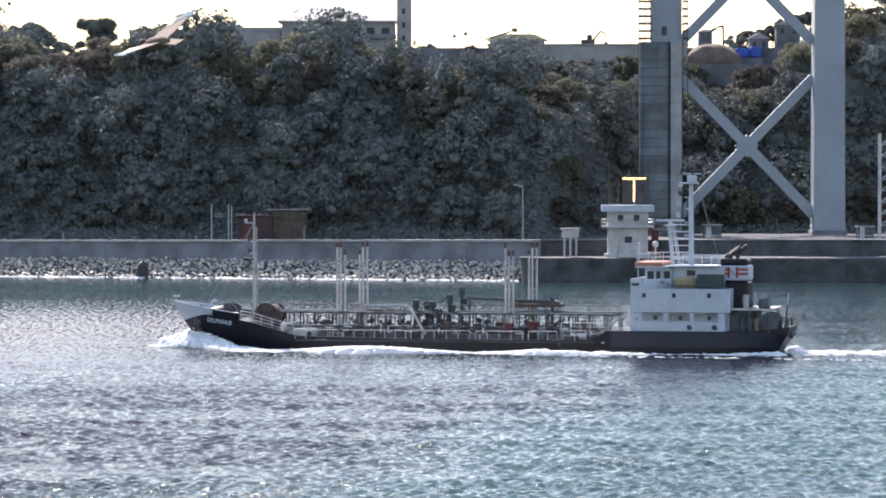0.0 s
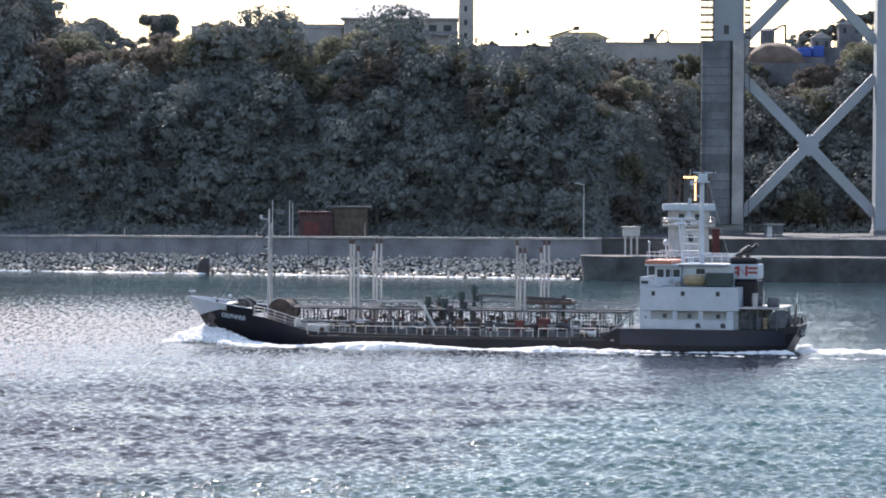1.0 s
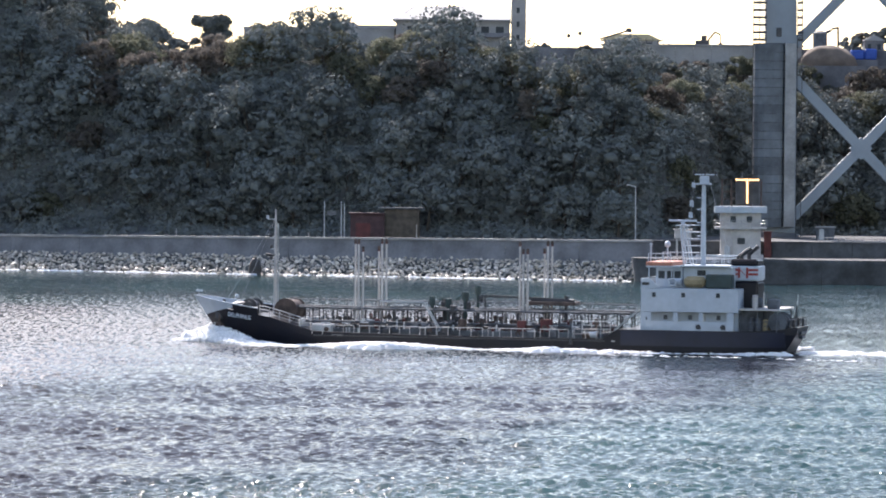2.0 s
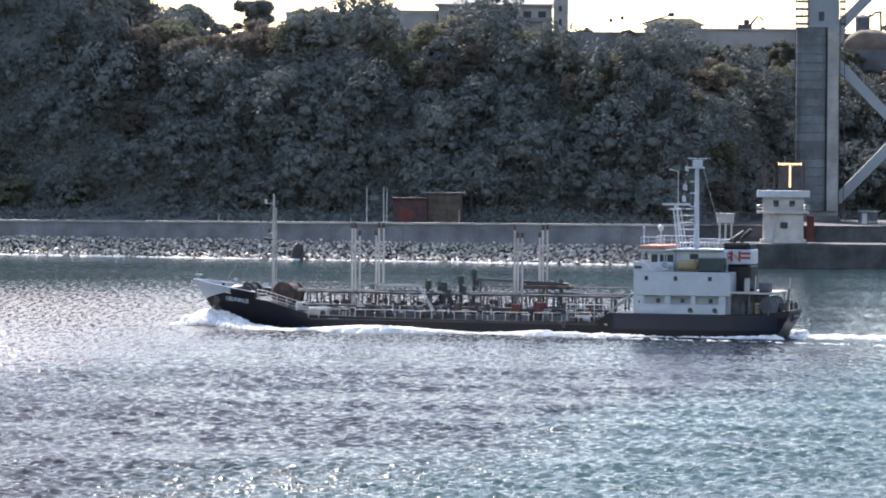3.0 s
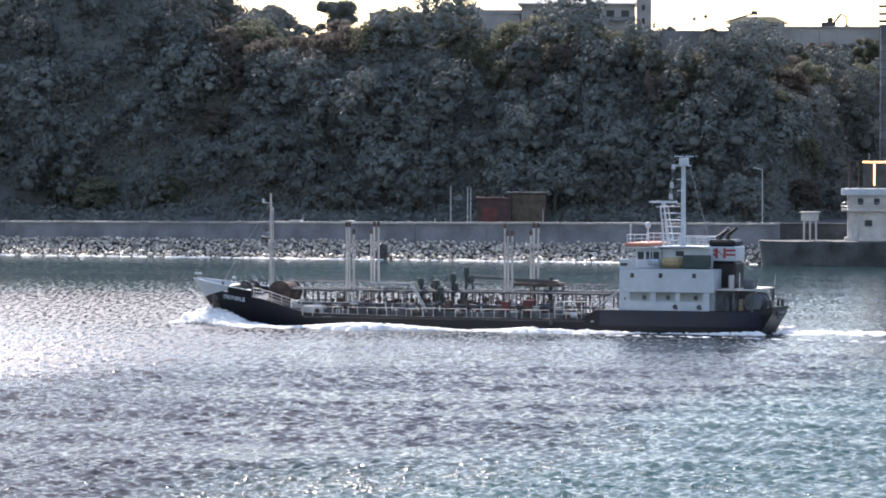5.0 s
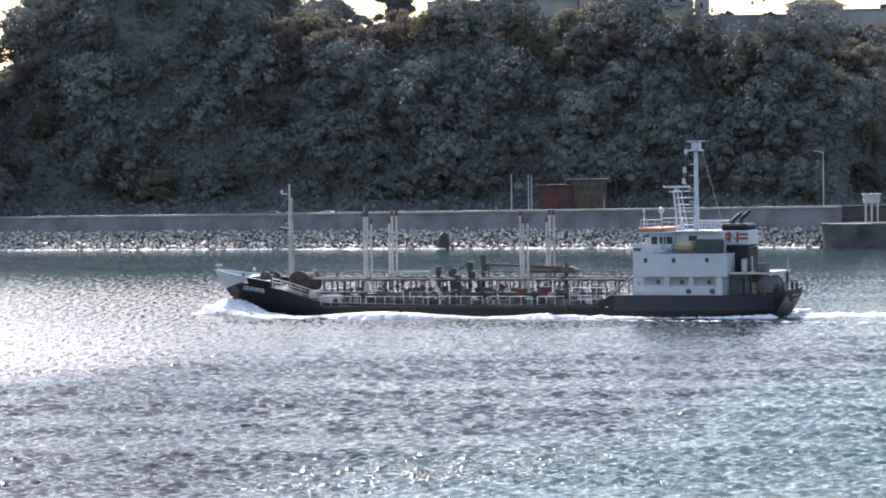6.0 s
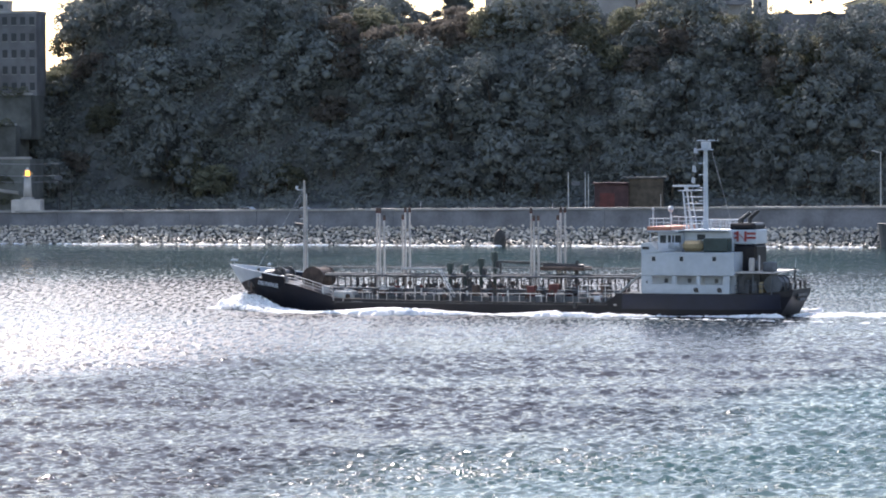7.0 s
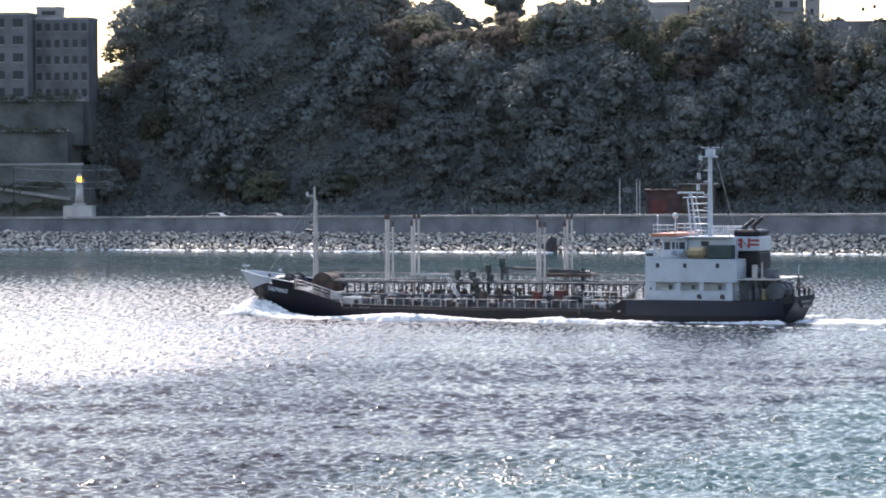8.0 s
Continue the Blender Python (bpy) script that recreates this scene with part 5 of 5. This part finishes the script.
def build_deckhouse(ship):
    """White accommodation block with open side passage, wheelhouse and mast."""
    dh = part("superstructure", box(-26.3, -16.9, -3.7, 3.7, 2.5, 4.5), WHITE, ship, "white painted steel deckhouse")
    part("upper_block", box(-26.5, -16.2, -4.9, 4.9, 4.42, 6.9, 0.06), WHITE, dh)
    for side in (1, -1):
        y0, y1 = (4.78, 4.9) if side > 0 else (-4.9, -4.78)
        part("passage_bulwark", box(-26.0, -16.2, y0, y1, 2.5, 3.5), WHITE, dh)
        for a, b in ((-17.35, -16.2), (-20.15, -19.65), (-22.8, -22.35), (-26.0, -25.3)):
            part("passage_pillar", box(a, b, y0, y1, 3.503, 4.417), WHITE, dh)
        yy = 3.72 if side > 0 else -3.72
        for s in (-18.6, -21.2, -24.2):
            part("window", box(s - 0.2, s + 0.2, yy - 0.03, yy + 0.03, 3.65, 4.1, 0.01), PIPE, dh)
        part("door", box(-22.9, -22.2, yy - 0.04, yy + 0.04, 2.6, 4.3, 0.01), GREYPAINT, dh)
        y2 = 4.91 if side > 0 else -4.91
        for s in (-17.6, -20.7, -24.35):
            p = part("porthole", box(s - 0.2, s + 0.2, y2 - 0.02, y2 + 0.02, 5.98, 6.45, 0.01), GLASS, dh)
            part("porthole_rim", box(s - 0.26, s + 0.26, y2 - 0.015, y2 + 0.01, 5.92, 6.51), GREYPAINT, p)
        for s in (-22.3, -24.9):
            part("fairlead", rod((s, side * 4.86, 2.95), (s, side * 4.98, 2.95), 0.27, sides=12), DARK_STEEL, dh)
            part("fairlead_grip", box(s - 0.3, s + 0.05, side * 4.9, side * 5.0, 2.7, 2.85), DARK_STEEL, dh)
        part("number_bars", box(-16.9, -16.75, side * 4.9, side * 4.92, 3.6, 3.9), DARK_STEEL, dh)
        # bridge wing screen, swept down aft
        outline = [(-16.2, 6.9), (-16.2, 7.9), (-17.0, 7.9), (-17.35, 7.75), (-17.7, 7.35), (-18.1, 7.05), (-18.8, 6.9)]
        part("wing_screen", extrude_outline(outline, side * 4.78, side * 4.9), WHITE, dh)
        part("wing_slot", box(-17.1, -16.3, side * 4.89, side * 4.92, 7.2, 7.5), DARK_STEEL, dh)
    part("front_screen", box(-16.32, -16.2, -4.77, 4.77, 6.9, 7.9), WHITE, dh)
    for q in (-3.6, -2.2, -0.8, 0.8, 2.2, 3.6):
        part("front_window", box(-16.22, -16.15, q - 0.35, q + 0.35, 5.6, 6.2), GLASS, dh)
    # wheelhouse
    wh = part("wheelhouse", box(-20.2, -17.4, -3.0, 3.0, 6.9, 9.0, 0.06), WHITE, ship)
    for side in (1, -1):
        for s in (-18.0, -18.9, -19.7):
            part("wheelhouse_window", box(s - 0.33, s + 0.33, side * 2.98, side * 3.03, 7.85, 8.65), GLASS, wh)
        part("wing_door", box(-20.05, -19.5, side * 2.98, side * 3.05, 6.95, 7.8), GREYPAINT, wh)
    for q in (-2.2, -1.1, 0, 1.1, 2.2):
        part("wheelhouse_window", box(-17.43, -17.37, q - 0.42, q + 0.42, 7.85, 8.65), GLASS, wh)
    part("wheelhouse_roof", box(-20.0, -16.5, -3.9, 3.9, 9.004, 9.2, 0.04), WHITE, wh)
    part("roof_dodger", box(-19.3, -16.5, -3.95, 3.95, 9.204, 9.6, 0.05), ORANGE, wh, "faded orange roof screen")
    for s in (-16.8, -19.2):
        part("wing_strut", beam((s, 3.7, 6.95), (s, 3.7, 9.0), 0.1, 0.1), WHITE, wh)
    part("chart_house", box(-25.6, -20.204, -2.6, 2.6, 6.9, 9.1, 0.06), WHITE, ship)
    part("upper_deck", box(-25.2, -19.9, -3.3, 3.3, 9.104, 9.25, 0.03), WHITE, ship)
    for side in (1, -1):
        part("box_window", box(-22.6, -21.7, side * 2.58, side * 2.63, 8.2, 8.75), GLASS, ship)
        rail_run(ship, [(s, side * 3.2, 9.25) for s in (-20.4, -21.4, -22.4, -23.4, -24.4, -25.1)], 0.95, 3, WHITE)
        rail_run(ship, [(s, side * 3.7, 9.6) for s in (-16.7, -17.5, -18.3, -19.1)], 0.85, 2, WHITE)
    rail_run(ship, [(-25.1, q, 9.25) for q in (-3.2, -1.6, 0, 1.6, 3.2)], 0.95, 3, WHITE)
    part("covered_boat", box(-22.9, -20.6, 3.2, 4.6, 7.0, 8.15, 0.35), YELLOW, ship, "ochre canvas covered gear")
    part("green_locker", box(-25.7, -23.0, 3.0, 4.6, 6.95, 8.4, 0.1), GREEN, ship, "dark green deck locker")
    ring = bmesh.new()
    for i in range(14):
        t, u = i * 6.283 / 14, (i + 1) * 6.283 / 14
        rod((-19.5 + 0.36 * math.cos(t), 4.72, 7.5 + 0.36 * math.sin(t)), (-19.5 + 0.36 * math.cos(u), 4.72, 7.5 + 0.36 * math.sin(u)), 0.09, bm=ring, sides=6)
    part("lifebuoy", ring, WHITE, ship, "white ring lifebuoy")
    part("liferaft", rod((-20.3, 4.2, 7.6), (-19.0, 4.2, 7.6), 0.33, sides=12), WHITE, ship)
    for s, q, r in ((-16.7, 2.4, 0.16), (-18.2, 1.0, 0.32)):
        p = part("dome_post", rod((s, q, 9.6), (s, q, 11.3), 0.08, sides=6), WHITE, ship)
        part("antenna_dome", ball((s, q, 11.4), r, squash=(1, 1, 1.1)), WHITE, p, smooth=True)
    # masts
    m = part("main_mast", rod((-21.8, 0, 9.2), (-21.8, 0, 17.95), 0.29, 0.22, sides=12), WHITE, ship, "white signal mast")
    part("mast_table", box(-22.5, -21.0, -0.6, 0.6, 17.65, 17.8), WHITE, m)
    part("mast_head", box(-22.3, -21.4, -0.4, 0.4, 17.8, 18.55, 0.06), WHITE, m)
    part("yard_arm", beam((-20.8, 0, 18.7), (-23.2, 0, 18.7), 0.1, 0.12), WHITE, m)
    for s, z in ((-20.7, 19.15), (-23.0, 19.05), (-21.9, 18.95)):
        part("mast_lamp", rod((s, 0, 18.65), (s, 0, z), 0.1, sides=8), DARK_STEEL, m)
    for z in (12.2, 13.6, 15.0, 16.2):
        part("mast_step", box(-21.5, -21.1, -0.2, 0.2, z, z + 0.12), WHITE, m)
    part("halyard", rod((-20.8, 0, 18.25), (-20.0, 0.4, 9.3), 0.02, sides=4), STEEL, m)
    part("backstay", rod((-22.4, 0, 17.95), (-24.8, 0, 9.4), 0.025, sides=4), STEEL, m)
    for z, w, mt in ((17.3, 0.6, WHITE), (16.4, 0.6, DARK_STEEL), (15.3, 0.75, WHITE), (14.1, 0.7, WHITE), (13.2, 0.5, DARK_STEEL)):
        s = -20.8 + (18.6 - z) * 0.086
        part("signal_flag", extrude_outline([(s - 0.25, z), (s + 0.2, z + 0.1), (s + 0.15, z + w), (s - 0.2, z + w - 0.1)], 0.05, 0.09), mt, m)
    for q in (-0.7, 0.7):
        part("radar_post", rod((-19.9, q, 9.2), (-19.5, q, 13.3), 0.1, sides=6), WHITE, ship)
        part("radar_post", rod((-20.6, q, 9.2), (-19.9, q, 13.3), 0.08, sides=6), WHITE, ship)
        for i in range(6):
            z = 9.8 + i * 0.72
            part("mast_tie", rod((-19.9 + 0.06 * i, q, z), (-21.8, 0, z), 0.06, sides=5), WHITE, ship)
    part("radar_table", box(-20.3, -19.0, -0.9, 0.9, 13.3, 13.42), WHITE, ship)
    part("radar_pedestal", rod((-19.6, 0, 13.42), (-19.6, 0, 13.75), 0.22, sides=10), WHITE, ship)
    part("radar_scanner", box(-21.1, -18.1, -0.15, 0.15, 13.75, 13.97, 0.04), WHITE, ship, "white radar scanner bar")


def build_stern(ship):
    fu = part("funnel", box(-28.0, -24.95, -1.9, 1.9, 2.5, 7.7, 0.25), HULL, ship, "black funnel casing")
    part("funnel_band", box(-28.03, -24.92, -1.93, 1.93, 7.704, 9.25, 0.12), WHITE, fu, "white band with red stripes")
    part("funnel_top", box(-27.9, -25.0, -1.8, 1.8, 9.254, 9.95, 0.2), HULL, fu)
    for side in (1, -1):
        for z in (8.28, 8.72):
            part("red_stripe", box(-28.0, -27.0, side * 1.92, side * 1.95, z, z + 0.24), RED, fu)
            part("red_stripe", box(-25.85, -24.95, side * 1.92, side * 1.95, z, z + 0.24), RED, fu)
        for a, b in (((-25.98, 8.0), (-25.98, 9.1)), ((-26.85, 8.0), (-26.85, 9.1)), ((-25.98, 9.0), (-26.85, 8.1))):
            part("funnel_mark", beam((a[0], side * 1.96, a[1]), (b[0], side * 1.96, b[1]), 0.24, 0.05), RED, fu)
    for s, q, dz in ((-26.0, 0.6, 0.8), (-26.6, -0.4, 1.0), (-25.5, -0.3, 0.6)):
        e = part("exhaust_pipe", rod((s, q, 9.8), (s, q, 9.9 + dz * 0.6), 0.22, sides=10), DARK_STEEL, fu)
        part("exhaust_bend", rod((s, q, 9.8 + dz * 0.6), (s - 1.0, q, 10.3 + dz), 0.2, sides=10), DARK_STEEL, e)
    # boat deck aft
    part("boat_deck", box(-30.7, -26.5, -4.5, 4.5, 4.7, 4.88, 0.03), WHITE_OLD, ship)
    for side in (1, -1):
        for s in (-28.4, -30.4):
            part("deck_pillar", rod((s, side * 4.2, 2.5), (s, side * 4.2, 4.7), 0.08, sides=6), PIPE, ship)
        part("deck_brace", beam((-26.6, side * 4.3, 3.9), (-27.8, side * 4.3, 4.7), 0.1, 0.1), PIPE, ship)
    part("aft_house", box(-28.8, -26.35, -3.2, 3.2, 2.5, 4.7, 0.05), PIPE, ship)
    part("vent_drum", rod((-28.6, 2.6, 5.5), (-27.5, 2.6, 5.5), 0.5, sides=14), PIPE, ship)
    part("vent_trunk", rod((-28.0, 3.4, 4.9), (-28.0, 3.4, 6.3), 0.3, sides=10), WHITE_OLD, ship)
    part("cooler_unit", box(-30.4, -29.3, 2.0, 3.8, 4.9, 5.9, 0.1), PIPE, ship)
    part("provision_crane", beam((-29.0, 3.9, 4.9), (-29.0, 3.9, 6.6), 0.12, 0.12), WHITE_OLD, ship)
    part("mooring_winch", rod((-30.4, 0.6, 3.5), (-30.4, 3.6, 3.5), 0.85, sides=16), PIPE, ship, "grey-green mooring winch drum")
    for q in (0.5, 2.1, 3.7):
        part("winch_flange", rod((-30.4, q - 0.06, 3.5), (-30.4, q + 0.06, 3.5), 1.0, sides=16), PIPE, ship)
    part("winch_motor", box(-29.4, -28.9, 2.6, 3.9, 2.6, 3.8, 0.08), YELLOW, ship)
    part("gas_bottles", rod((-27.6, 3.6, 2.6), (-27.6, 3.6, 4.0), 0.3, sides=10), PIPE, ship)
    part("gas_bottles", rod((-28.4, 3.8, 2.6), (-28.4, 3.8, 3.9), 0.28, sides=10), PIPE, ship)
    for side in (1, -1):
        pts = [(s, side * (half_beam(s, 2.5) - 0.15), deck_top(s)) for s in (-26.6, -28.0, -29.4, -30.6, -31.6, -32.3)]
        rail_run(ship, pts, 0.9, 2, PIPE)
        for s in (-30.9, -31.5, -32.0):
            part("bollard", rod((s, side * 2.6, 2.9), (s, side * 2.6, 3.7), 0.16, sides=8), DARK_STEEL, ship)
    part("flag_staff", rod((-31.7, 0.6, 2.9), (-32.0, 0.6, 6.3), 0.06, 0.04, sides=6), GREYPAINT, ship)
    part("furled_flag", rod((-31.75, 0.6, 3.6), (-31.9, 0.6, 5.2), 0.14, 0.06, sides=7), DARK_STEEL, ship)
    for z, a, b in ((2.25, -1.6, 1.6), (1.75, -1.0, 1.0)):
        part("transom_bars", box(-32.56, -32.2, a, b, z, z + 0.26), PIPE, ship, "pale bars of unreadable lettering")
    for side in (1, -1):
        part("blue_band", shell_strip(side, lambda s: 0.9, lambda s: 2.48, -14.2, -31.2, 0.05, 0.1, 20), BLUE, ship, "navy blue band below the deckhouse")
    for s, z, w in ((-13.4, 1.25, 0.35), (-16.4, 1.4, 0.9), (-14.6, 0.9, 0.25), (16.4, 1.3, 1.2)):
        part("draught_mark", box(s - w / 2, s + w / 2, 5.38, 5.43, z, z + 0.13), WHITE_OLD, ship, "pale hull marking")
    part("hull_fender", rod((-8.9, 5.5, 0.9), (-8.9, 5.5, 1.6), 0.2, sides=8), DARK_STEEL, ship)


def build_ship():
    ship = thing("tanker", "small laden products tanker with black hull and white deckhouse", "tanker ship")
    build_hull(ship)
    build_bow(ship)
    build_tank_deck(ship)
    build_deckhouse(ship)
    build_stern(ship)
    return ship


tanker = build_ship()


def build_wake():
    """Bow wave, foam along the side and the trail astern; moves with the ship."""
    wake = thing("ship_wake", "white bow wave and foaming wake round the tanker", "wake", kind="stuff")
    rng = random.Random(17)
    spots = []
    for side in (1, -1):
        for i in range(520):
            # bow wave: thick abreast of the stem, spreading aft and outwards
            k = rng.random() ** 1.3
            s = 34.5 - k * 15
            edge = half_beam(min(s, 30.5), 0.3)
            out = 0.3 + 2.2 * k + (0.6 + 2.8 * k) * rng.random()
            h = max(0.15, (1.2 - 1.1 * k) * rng.uniform(0.4, 1.0))
            spots.append((s, side * (edge + out), 0.2, rng.uniform(0.4, 1.1), rng.uniform(0.2, 0.5), h, -side * 0.2 + rng.uniform(-0.25, 0.25)))
        for i in range(1900):
            s = rng.uniform(-32, 24)
            swell = 0.5 + 0.5 * math.sin((s - 5) * 6.283 / 22)
            edge = half_beam(s, 0.3)
            if rng.random() > (0.35 + 0.65 * swell) * (1 if s > -10 else 0.16):
                continue
            out = 1.7 + 1.4 * swell + abs(rng.gauss(0, 0.75)) * (0.6 + swell)
            spots.append((s, side * (edge + out), 0.18, rng.uniform(0.4, 1.3), rng.uniform(0.15, 0.45), rng.uniform(0.10, 0.22) + 0.6 * swell * (1 if s > -8 else 0.5), rng.uniform(-0.15, 0.15)))
    for i in range(420):
        s = -32.5 - rng.random() ** 1.5 * 75
        y = rng.gauss(0, 2.3 + (-33 - s) * 0.035)
        spots.append((s, y, 0.22, rng.uniform(0.4, 1.7), rng.uniform(0.15, 0.5), rng.uniform(0.05, 0.22), rng.uniform(-0.4, 0.4)))
    for i in range(130):
        k = rng.random()
        s = 20 - k * 75
        spots.append((s, 6.5 + (20 - s) * 0.16 + rng.gauss(0, 0.7), 0.2, rng.uniform(0.3, 1.0), rng.uniform(0.1, 0.25), rng.uniform(0.05, 0.16), rng.uniform(-0.3, 0.1)))
    v, f = foam_patches(rng, spots)
    foam = new("foam", link_mesh("foam", v, f, FOAM, True))
    foam.parent = wake
    # spray thrown up at the stem and along the breaking crest
    blobs = []
    for side in (1, -1):
        for i in range(60):
            k = i / 59
            s = 36.0 - k * 13
            edge = half_beam(min(s, 30.6), 0.2) if s < 31 else 0.05
            rise = 2.2 * max(0.08, 1 - abs(k - 0.36) / (0.36 if k < 0.36 else 0.64)) ** 1.1
            for j in range(3):
                out = 0.4 + 3.0 * k + j * (0.5 + 1.2 * k)
                blobs.append(((s, side * (edge + out), 0.1 + rise * (0.62 - 0.2 * j) * rng.uniform(0.7, 1.1)), max(0.18, rise * (0.55 - 0.12 * j))))
        for i in range(150):
            s = 23 - i * 0.36
            swell = 0.5 + 0.5 * math.sin((s - 5) * 6.283 / 22)
            if rng.random() < (0.3 + 0.7 * swell) * (1 if s > -10 else 0.2):
                blobs.append(((s, side * (half_beam(s, 0.3) + 2.2 + 1.2 * swell + rng.uniform(-0.4, 0.5)), 0.12), 0.16 + 0.6 * swell * (1 if s > -8 else 0.6)))
    for i in range(60):
        s = -32.8 - rng.random() ** 1.6 * 60
        blobs.append(((s, rng.gauss(0, 2.2), 0.1), rng.uniform(0.12, 0.4)))
    sv, sf = leaf_cloud(np.random.RandomState(6), blobs, 60, 0.23, 0.9)
    spray = new("spray", link_mesh("spray", sv, sf, FOAM))
    spray.parent = wake
    tagged(spray, "white spray and breaking crest")
    return wake


wake = build_wake()


def build_bird():
    """A brown bird of prey crossing close to the camera."""
    bird = thing("brown_bird", "brown bird with pale wing feathers in low flight", "bird")
    part("body", ball((0, 0, 0), 0.09, squash=(2.3, 1, 0.9), u=14, v=10), BIRD, bird, smooth=True)
    part("head", ball((-0.23, 0, 0.02), 0.055, squash=(1.3, 1, 1)), BIRD, bird, smooth=True)
    part("beak", rod((-0.29, 0, 0.015), (-0.335, 0, 0.0), 0.018, 0.004, sides=6), DARK_STEEL, bird)
    tail = extrude_outline([(0.15, -0.012), (0.36, -0.03), (0.36, -0.018), (0.15, 0.012)], -0.08, 0.08)
    part("tail", tail, BIRD, bird)
    wings = []
    for side in (1, -1):
        bm = bmesh.new()
        plan = [(-0.14, 0.05), (-0.17, 0.24), (-0.09, 0.46), (0.02, 0.60), (0.06, 0.56), (0.10, 0.42), (0.12, 0.22), (0.12, 0.05)]
        low = [bm.verts.new((x, side * y, 0.05 * y)) for x, y in plan]
        top = [bm.verts.new((x, side * y, 0.05 * y + 0.022 * (1 - y))) for x, y in plan]
        bm.faces.new(low)
        bm.faces.new(top[::-1])
        for i in range(len(plan)):
            j = (i + 1) % len(plan)
            bm.faces.new((low[i], low[j], top[j], top[i]))
        w = part("wing", bm, BIRD, bird)
        bm = bmesh.new()
        for k in range(5):
            rod((0.03 - 0.02 * k, side * (0.55 - 0.03 * k), 0.03), (0.10 - 0.045 * k, side * (0.70 - 0.015 * k), 0.045), 0.016, 0.007, bm, 5)
        part("flight_feathers", bm, FEATHER, w, "pale flight feathers")
        tip = bmesh.new()
        plan = [(-0.155, 0.28), (-0.10, 0.47), (0.01, 0.61), (0.05, 0.57), (0.085, 0.44), (0.02, 0.30)]
        low = [tip.verts.new((x, side * y, 0.05 * y - 0.006)) for x, y in plan]
        top = [tip.verts.new((x, side * y, 0.05 * y + 0.026 * (1 - y) + 0.004)) for x, y in plan]
        tip.faces.new(low)
        tip.faces.new(top[::-1])
        for i in range(len(plan)):
            j = (i + 1) % len(plan)
            tip.faces.new((low[i], low[j], top[j], top[i]))
        if side < 0:
            part("wing_tip", tip, FEATHER, w, "pale outer wing feathers")
        else:
            tip.free()
        wings.append((w, side))
    return bird, wings


bird, bird_wings = build_bird()


# ---- what moves ----
def SHIP_X(k):
    return -15.843 + -20.122 * k + 0.126 * k * k


def SHIP_Y(k):
    return 461.714 + 8.326 * k + -0.461 * k * k


def SHIP_A(k):
    return 14.739 + 3.257 * k


def ship_rows():
    rows = []
    for i in range(17):
        t = i * 0.5
        k = (t - 4) / 4
        x, y, a = SHIP_X(k), SHIP_Y(k), SHIP_A(k)
        rows.append((t, pose(x, y, -0.25, 0, 0, 180 - a)))
    return rows


def car_rows(x0, speed):
    rows = []
    for i in range(9):
        x = x0 - speed * i
        y = shore(x) + 12.5
        rows.append((float(i), pose(x, y, 4.72, 0, 0, math.degrees(WALL_SLOPE))))
    return rows


def motions():
    walk(tanker, ship_rows())
    walk(wake, [(t, m @ pose(0, 0, 0)) for t, m in ship_rows()])
    walk(water, [(0.0, pose(0, 0, 0)), (8.0, pose(-4.0, 1.2, 0))])
    walk(cars[0], car_rows(9.0, 15.0))
    walk(cars[1], car_rows(15.5, 14.5))
    # the bird shoots across to the left and away, beating its wings
    walk(bird, [(0.0, pose(-3.30, 50.0, 21.78, 24, -4, -42)), (0.1, pose(-4.72, 50.0, 21.76, 16, -4, -36)), (0.5, pose(-10.2, 50.4, 21.7, 12, -4, -20)), (8.0, pose(-113.0, 58.0, 24.0, 0, 0, -8))])
    for w, side in bird_wings:
        rows = []
        for i in range(33):
            beat = 30 * math.sin(i * math.pi / 2 + 0.1)
            rows.append((i * 0.25, pose(0, 0, 0, side * (4 + beat), 0, 0)))
        walk(w, rows)


motions()
